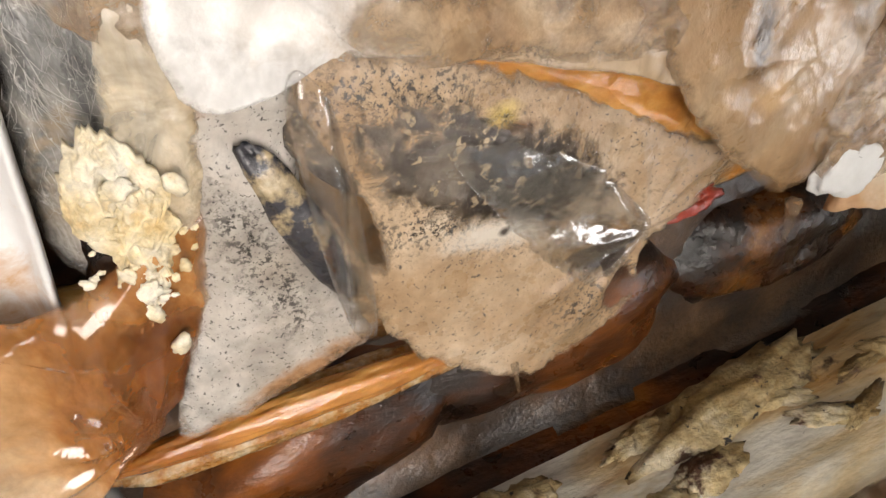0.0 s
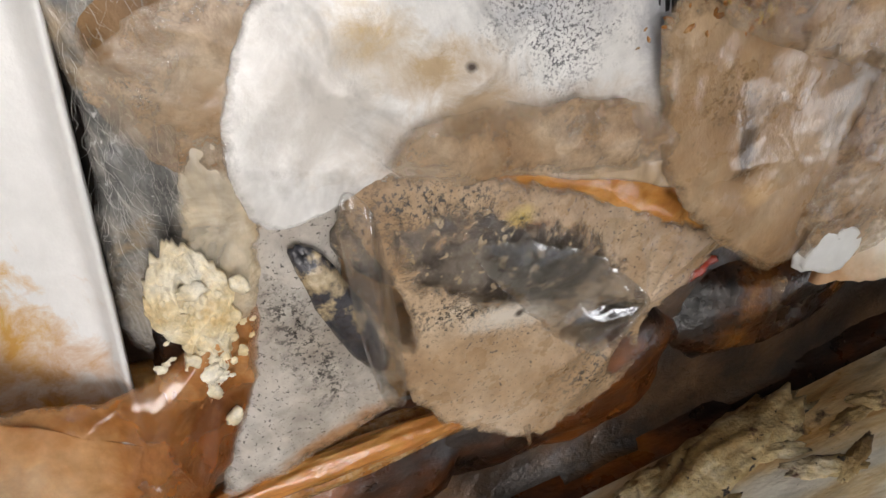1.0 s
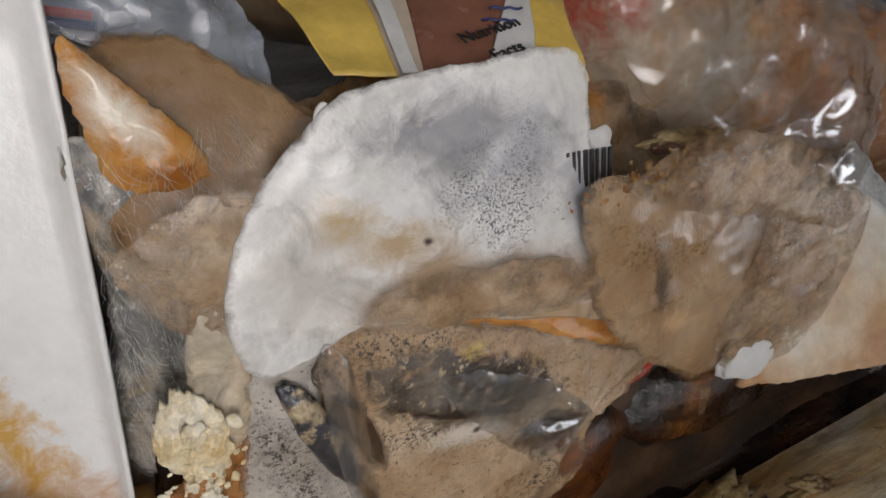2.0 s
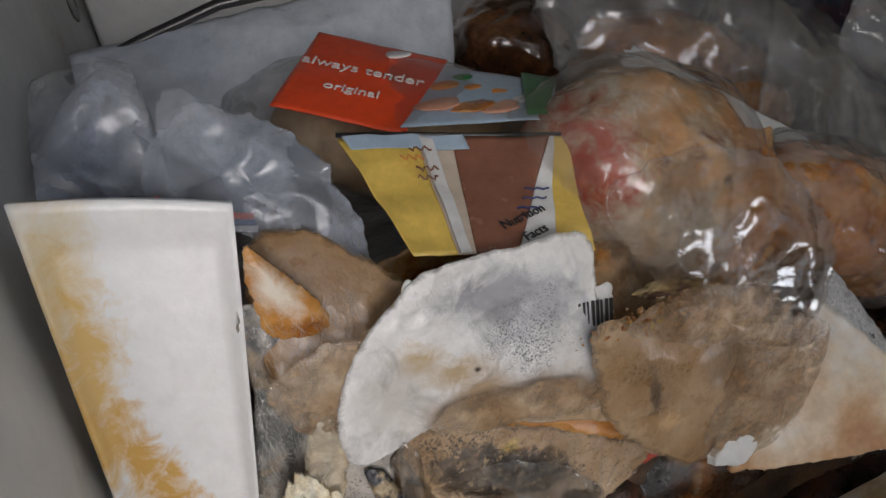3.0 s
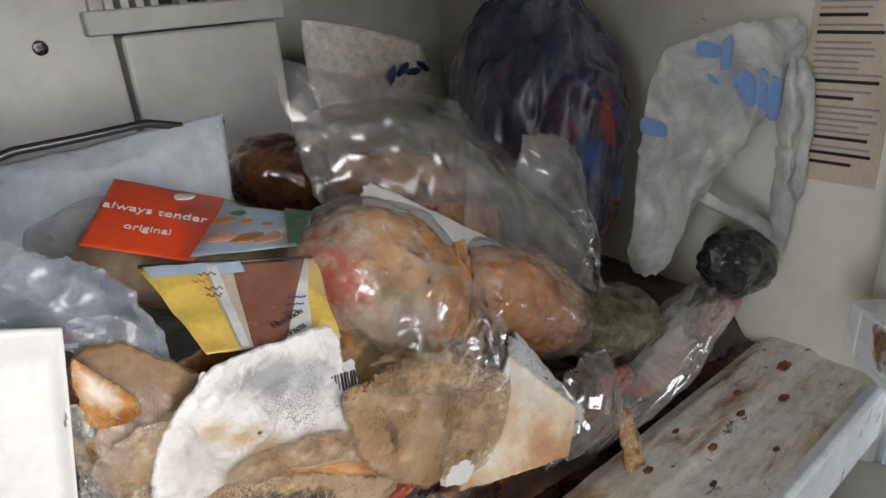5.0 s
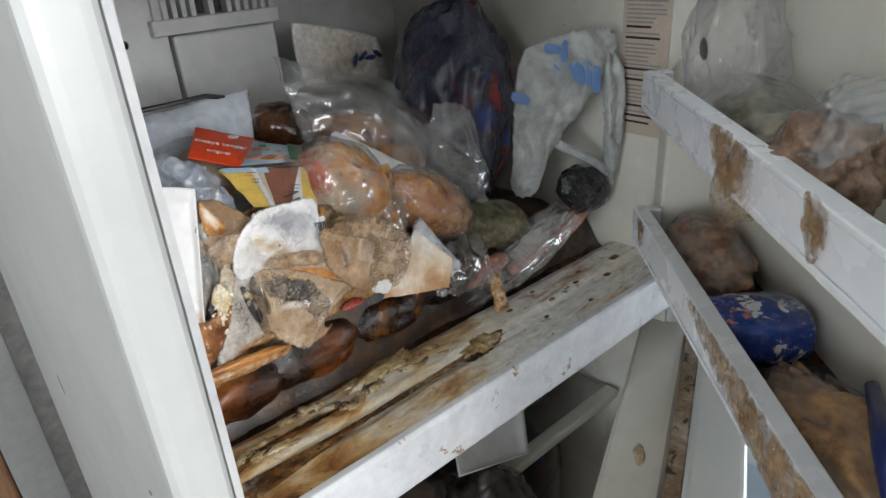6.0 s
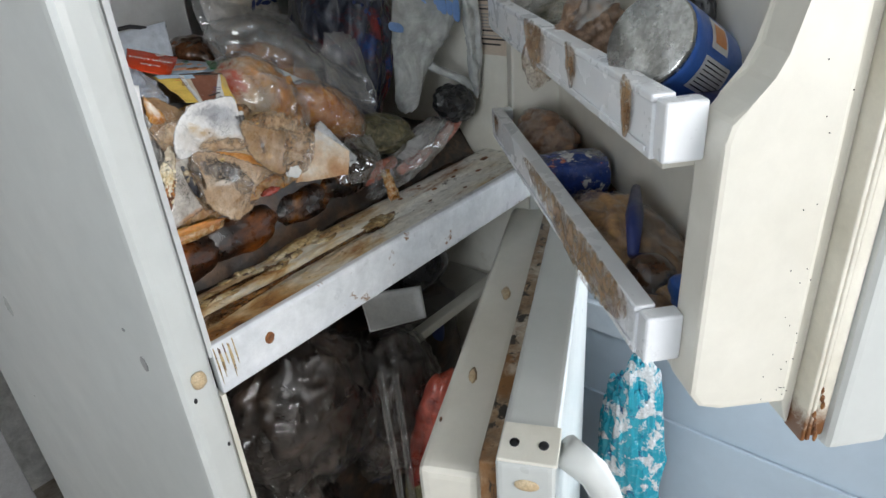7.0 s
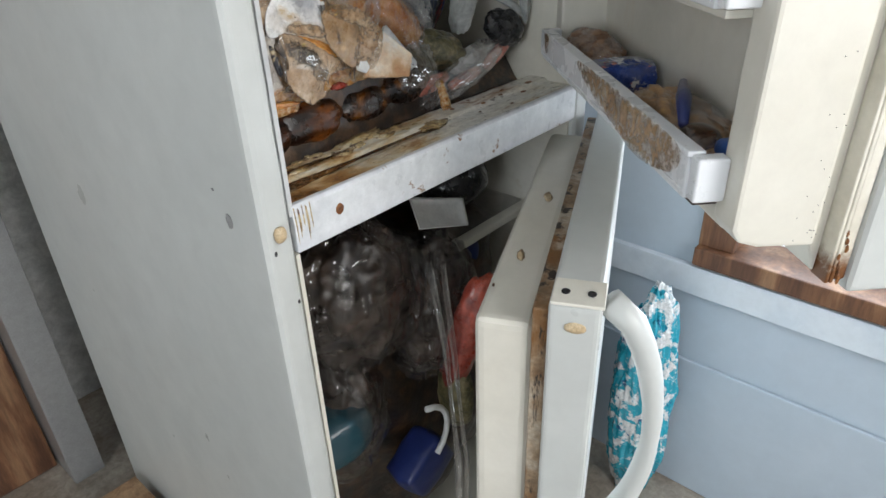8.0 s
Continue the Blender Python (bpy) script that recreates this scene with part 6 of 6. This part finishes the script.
# ---- door bin contents ----
def can(name, p, q, r, label):
    """A lying can from its lid end p to its foot q, with lid, rim, body and printed bands."""
    p, q = Vector(p), Vector(q)
    e = base(name, (p + q) / 2, label, "can")
    d = (q - p).normalized()
    at = lambda t: p + d * t  # noqa: E731
    L = (q - p).length
    under(tube("body", [at(0.004), at(0.010), at(L * 0.5), at(L - 0.008), at(L)], [r * 0.96, r, r, r, r * 0.95], blue_print, 28), e, "blue printed can wall")
    under(tube("rim", [at(-0.002), at(0.0), at(0.004)], [r * 0.93, r * 0.985, r * 0.97], tin_mat, 28), e)
    under(tube("lid", [at(-0.0005), at(0.0012)], [r * 0.90, r * 0.90], tin_mat, 28), e, "dull tin lid")
    return e, d, at


c1, d1, at1 = can("food_can", UP(0.578, 0.118, 1.456), UP(0.540, 0.054, 1.416), 0.037, "large blue food can with a tin lid lying in the bin")
side = (UP(0, 1, 0) - UP(0, 0, 0)).normalized()
for k in range(1):
    n = UP(1, 0, 0.45) - UP(0, 0, 0)
    n = (n - d1 * n.dot(d1)).normalized()
    t = d1.cross(n).normalized()
    for (s0, s1, w0, w1, mm, nm) in ((0.020, 0.060, 0.006, 0.030, white_print, "barcode_panel"), (0.024, 0.050, -0.022, 0.000, white_print, "print_panel"), (0.028, 0.046, -0.018, -0.004, orange_print, "print_patch")):
        vs, fs = [], []
        lift = 0.0383 if nm == "print_patch" else 0.0377
        for i in range(9):
            ang = (w0 + (w1 - w0) * i / 8) / 0.034
            o = n * math.cos(ang) * lift + t * math.sin(ang) * lift
            vs += [at1(s0) + o, at1(s1) + o]
        for i in range(8):
            fs.append((2 * i, 2 * i + 1, 2 * i + 3, 2 * i + 2))
        under(obj_from(nm, vs, fs, mm), c1)
    for i in range(7):
        ang = (0.009 + 0.003 * i) / 0.034
        o = n * math.cos(ang) * 0.0380 + t * math.sin(ang) * 0.0380
        under(tube("bar", [at1(0.024) + o, at1(0.056) + o], 0.0005, black_print, 5), c1)
tagged(lump("blue_carton", UP(0.60, 0.080, 1.398), (0.022, 0.030, 0.018), navy_print, rot=(0, 0, DA), amp=0.08, box=0.8, seed=5), "crushed navy-blue carton under the can", "carton")
tagged(lump("dark_pouch", UP(0.505, 0.050, 1.462), (0.03, 0.012, 0.022), dark_mat, rot=(0, 0, DA), amp=0.2, box=0.5, seed=6), "black pouch behind the can", "pouch")
pouch = base("torn_pouch", UP(0.39, 0.10, 1.41), "torn white pouch with brown frozen gravy", "pouch")
under(lump("filling", UP(0.385, 0.098, 1.425), (0.045, 0.034, 0.034), surf("brown_gravy", [(0.3, (0.16, 0.09, 0.05)), (0.7, (0.30, 0.19, 0.12))], 40, 0.5, 0.3, 150, coat=0.6), rot=(0, 0, DA), amp=0.5, freq=1.8, fine=0.12, crease=0.06, seed=7, sub=5), pouch)
under(sheet("torn_wrap", UP(0.345, 0.12, 1.43), UP(0.44, 0.125, 1.44), UP(0.45, 0.07, 1.485), UP(0.34, 0.07, 1.478), milky_film, 40, 30, 0.012, 0.004, 40, ragged=0.14, seed=8), pouch, "torn white plastic wrap")
under(lump("spill", UP(0.365, 0.1455, 1.405), (0.020, 0.018, 0.030), tan_lobe_mat, rot=(0, 0, DA), amp=0.6, fine=0.15, seed=9), pouch, "brown-grey frozen spill over the bin rim")
b1 = base("clear_bag", UP(0.20, 0.085, 1.40), "puffed clear plastic bag with grey-brown remains", "plastic bag")
under(lump("bag", UP(0.165, 0.085, 1.47), (0.062, 0.042, 0.066), milky_film, rot=(0, 0, DA), amp=0.35, crease=0.10, cfreq=3.2, drape=0.5, seed=11, sub=5), b1)
under(lump("filling", UP(0.25, 0.088, 1.405), (0.075, 0.038, 0.035), green_mat, rot=(0, 0, DA), amp=0.4, fine=0.1, seed=12, sub=5), b1)
under(lump("bag", UP(0.25, 0.088, 1.412), (0.085, 0.044, 0.044), clear_film, rot=(0, 0, DA), amp=0.25, crease=0.15, seed=13), b1)
tagged(lump("black_tie", UP(0.185, 0.120, 1.475), (0.004, 0.004, 0.011), black_print, rot=(0, 25, DA), amp=0.1, sub=2), "black twist tie on the puffed bag", "twist tie")
bagged("bread_bag", UP(0.165, 0.085, 1.245), (0.075, 0.038, 0.032), (0, 0, DA), surf("breaded_meat", [(0.3, (0.22, 0.11, 0.06)), (0.7, (0.42, 0.25, 0.15))], 60, 0.5, 0.5, 150),
       "clear bag of brown breaded meat in the lower bin", "food package", 121, amp=0.4, freq=2.0, fine=0.12, crease=0.06, sub=5, film_mat=clear_film)
bp_ = base("blue_food_tube", UP(0.29, 0.09, 1.24), "blue printed tube of dough lying in the bin", "food package")
under(lump("tube_body", UP(0.315, 0.092, 1.247), (0.034, 0.050, 0.024), blue_motif, rot=(0, 0, DA), amp=0.12, box=0.6, fine=0.02, seed=14, sub=5), bp_)
bagged("frozen_dinner", UP(0.50, 0.085, 1.232), (0.125, 0.044, 0.034), (0, 0, DA), surf("tan_gravy_pack", [(0.3, (0.16, 0.085, 0.04)), (0.5, (0.36, 0.20, 0.09)), (0.75, (0.52, 0.31, 0.13))], 18, 0.35, 0.3, 90, coat=0.4),
       "sagging tan frozen food pack filling the lower bin", "food package", 131, amp=0.45, freq=2.0, fine=0.10, crease=0.08, sub=5, film_mat=thin_film)
tagged(tube("blue_band", [UP(0.43, 0.055, 1.268), UP(0.50, 0.085, 1.272), UP(0.56, 0.11, 1.262)], [0.005, 0.009, 0.005], navy_print, 8), "blue printed edge of a food pack", "wrapper")
tagged(lump("dark_jar_lid", UP(0.575, 0.10, 1.245), (0.024, 0.024, 0.022), brown_gloss, rot=(0, 0, DA), amp=0.15, seed=16), "dark round lid sunk in the brown spill", "lid")
tagged(lump("blue_pack", UP(0.615, 0.07, 1.235), (0.022, 0.028, 0.030), blue_print, rot=(0, 0, DA), amp=0.1, box=0.6, seed=17), "blue food pack at the end of the bin", "food package")
# ---- lower compartment contents ----
def low(name, c, r, mm, label, cat, rot=(0, 0, 0), **kw):
    return tagged(lump(name, c, r, mm, rot=rot, **kw), label, cat)


tagged(block("glass_shelf", (0.06, 0.10, 0.885), (0.69, 0.55, 0.891), clear_film, 0.001), "clear glass refrigerator shelf", "shelf")
tagged(block("shelf_edge", (0.36, 0.075, 0.880), (0.69, 0.098, 0.897), liner_mat, 0.004), "pale plastic shelf edge", "shelf trim")
low("black_pot", (0.52, 0.15, 0.985), (0.075, 0.06, 0.055), dark_mat, "black pot with a curved handle in the refrigerator", "pot", amp=0.08, seed=1)
tagged(sheet("white_tray", (0.31, 0.05, 0.99), (0.43, 0.045, 0.95), (0.47, 0.09, 0.975), (0.35, 0.11, 1.015), plain_paper, 24, 20, -0.006, 0.001, 30, rim=0.006, thick=0.002, seed=3), "white foam box lid under the divider", "tray")
for k, (c, r, seed) in enumerate((((0.20, 0.10, 0.90), (0.13, 0.09, 0.14), 5), ((0.36, 0.08, 0.80), (0.10, 0.08, 0.15), 6), ((0.14, 0.12, 0.70), (0.09, 0.10, 0.14), 7))):
    e = base("dark_clear_bag", c, "clear plastic bag of dark rotten food", "plastic bag", "dark bags")
    under(lump("filling", c, tuple(v * 0.85 for v in r), bag_dark, amp=0.35, freq=2.0, crease=0.1, seed=seed, sub=5), e)
    under(lump("bag", c, r, dark_film, amp=0.35, crease=0.10, cfreq=4.5, drape=0.35, seed=seed + 20, sub=6), e)
low("red_package", (0.375, 0.0, 0.77), (0.036, 0.03, 0.13), surf("red_wrap", [(0.3, (0.22, 0.03, 0.02)), (0.7, (0.50, 0.10, 0.06))], 14, 0.3, 0.2, 60, coat=0.5), "red plastic food package standing on end", "food package", (10, 12, 0), amp=0.25, crease=0.1, seed=9)
low("teal_lid", (0.10, 0.06, 0.70), (0.06, 0.05, 0.05), plain("dark_teal", (0.01, 0.05, 0.07)), "dark teal food tub", "tub", amp=0.12, box=0.4, seed=10)
low("blue_carton", (0.27, 0.04, 0.50), (0.06, 0.04, 0.05), navy_print, "blue and white food carton", "carton", (0, -30, 0), amp=0.1, box=0.7, seed=11)
tagged(tube("white_ring", [(0.24 + 0.07 * math.cos(a / 3), 0.0, 0.60 + 0.07 * math.sin(a / 3)) for a in range(-3, 5)], 0.006, white_print, 8), "white plastic pail handle", "handle")
low("blue_bottle", (0.56, 0.16, 0.79), (0.035, 0.035, 0.085), navy_print, "dark blue plastic bottle on the shelf", "bottle", amp=0.08, seed=12)
low("dark_waste", (0.37, 0.33, 0.55), (0.31, 0.24, 0.40), heap_mat, "dark heap of rotten food filling the refrigerator", "spoiled food", amp=0.3, seed=13, box=0.5, sub=5)
low("green_pack", (0.36, 0.02, 0.62), (0.03, 0.04, 0.08), green_mat, "olive-green food pack in dark bags", "food package", amp=0.2, seed=14)
for k, p in enumerate((((0.26, -0.02, 0.98), (0.17, -0.13, 0.92), (0.11, -0.20, 0.80), (0.12, -0.19, 0.62)), ((0.28, -0.03, 0.97), (0.20, -0.12, 0.88), (0.15, -0.18, 0.76), (0.16, -0.17, 0.60)))):
    tagged(tube("clear_hose", p, 0.005, thin_film, 8), "clear looped plastic strap hanging inside the door", "strap")
# turquoise bags by the wall
for k, (c, r) in enumerate((((0.885, -0.145, 0.31), (0.048, 0.075, 0.31)),)):
    e = base("snack_bag", (c[0], c[1], 0.0), "turquoise and white plastic bag beside the wall", "plastic bag", "turquoise bags")
    under(lump("bag", c, r, turq_mat, amp=0.35, crease=0.16, cfreq=3.4, drape=0.4, fine=0.04, seed=140 + k, sub=6), e)
    under(sheet("crimped_top", (c[0] - r[0], c[1] - 0.01, c[2] + r[2] * 0.75), (c[0] + r[0], c[1] - 0.02, c[2] + r[2] * 0.75), (c[0] + r[0] * 0.9, c[1] - 0.012, c[2] + r[2] * 1.12), (c[0] - r[0] * 0.8, c[1], c[2] + r[2] * 1.05),
                turq_mat, 40, 12, 0.004, 0.002, 60, folds=0.003, fold_n=22, seed=k), e)
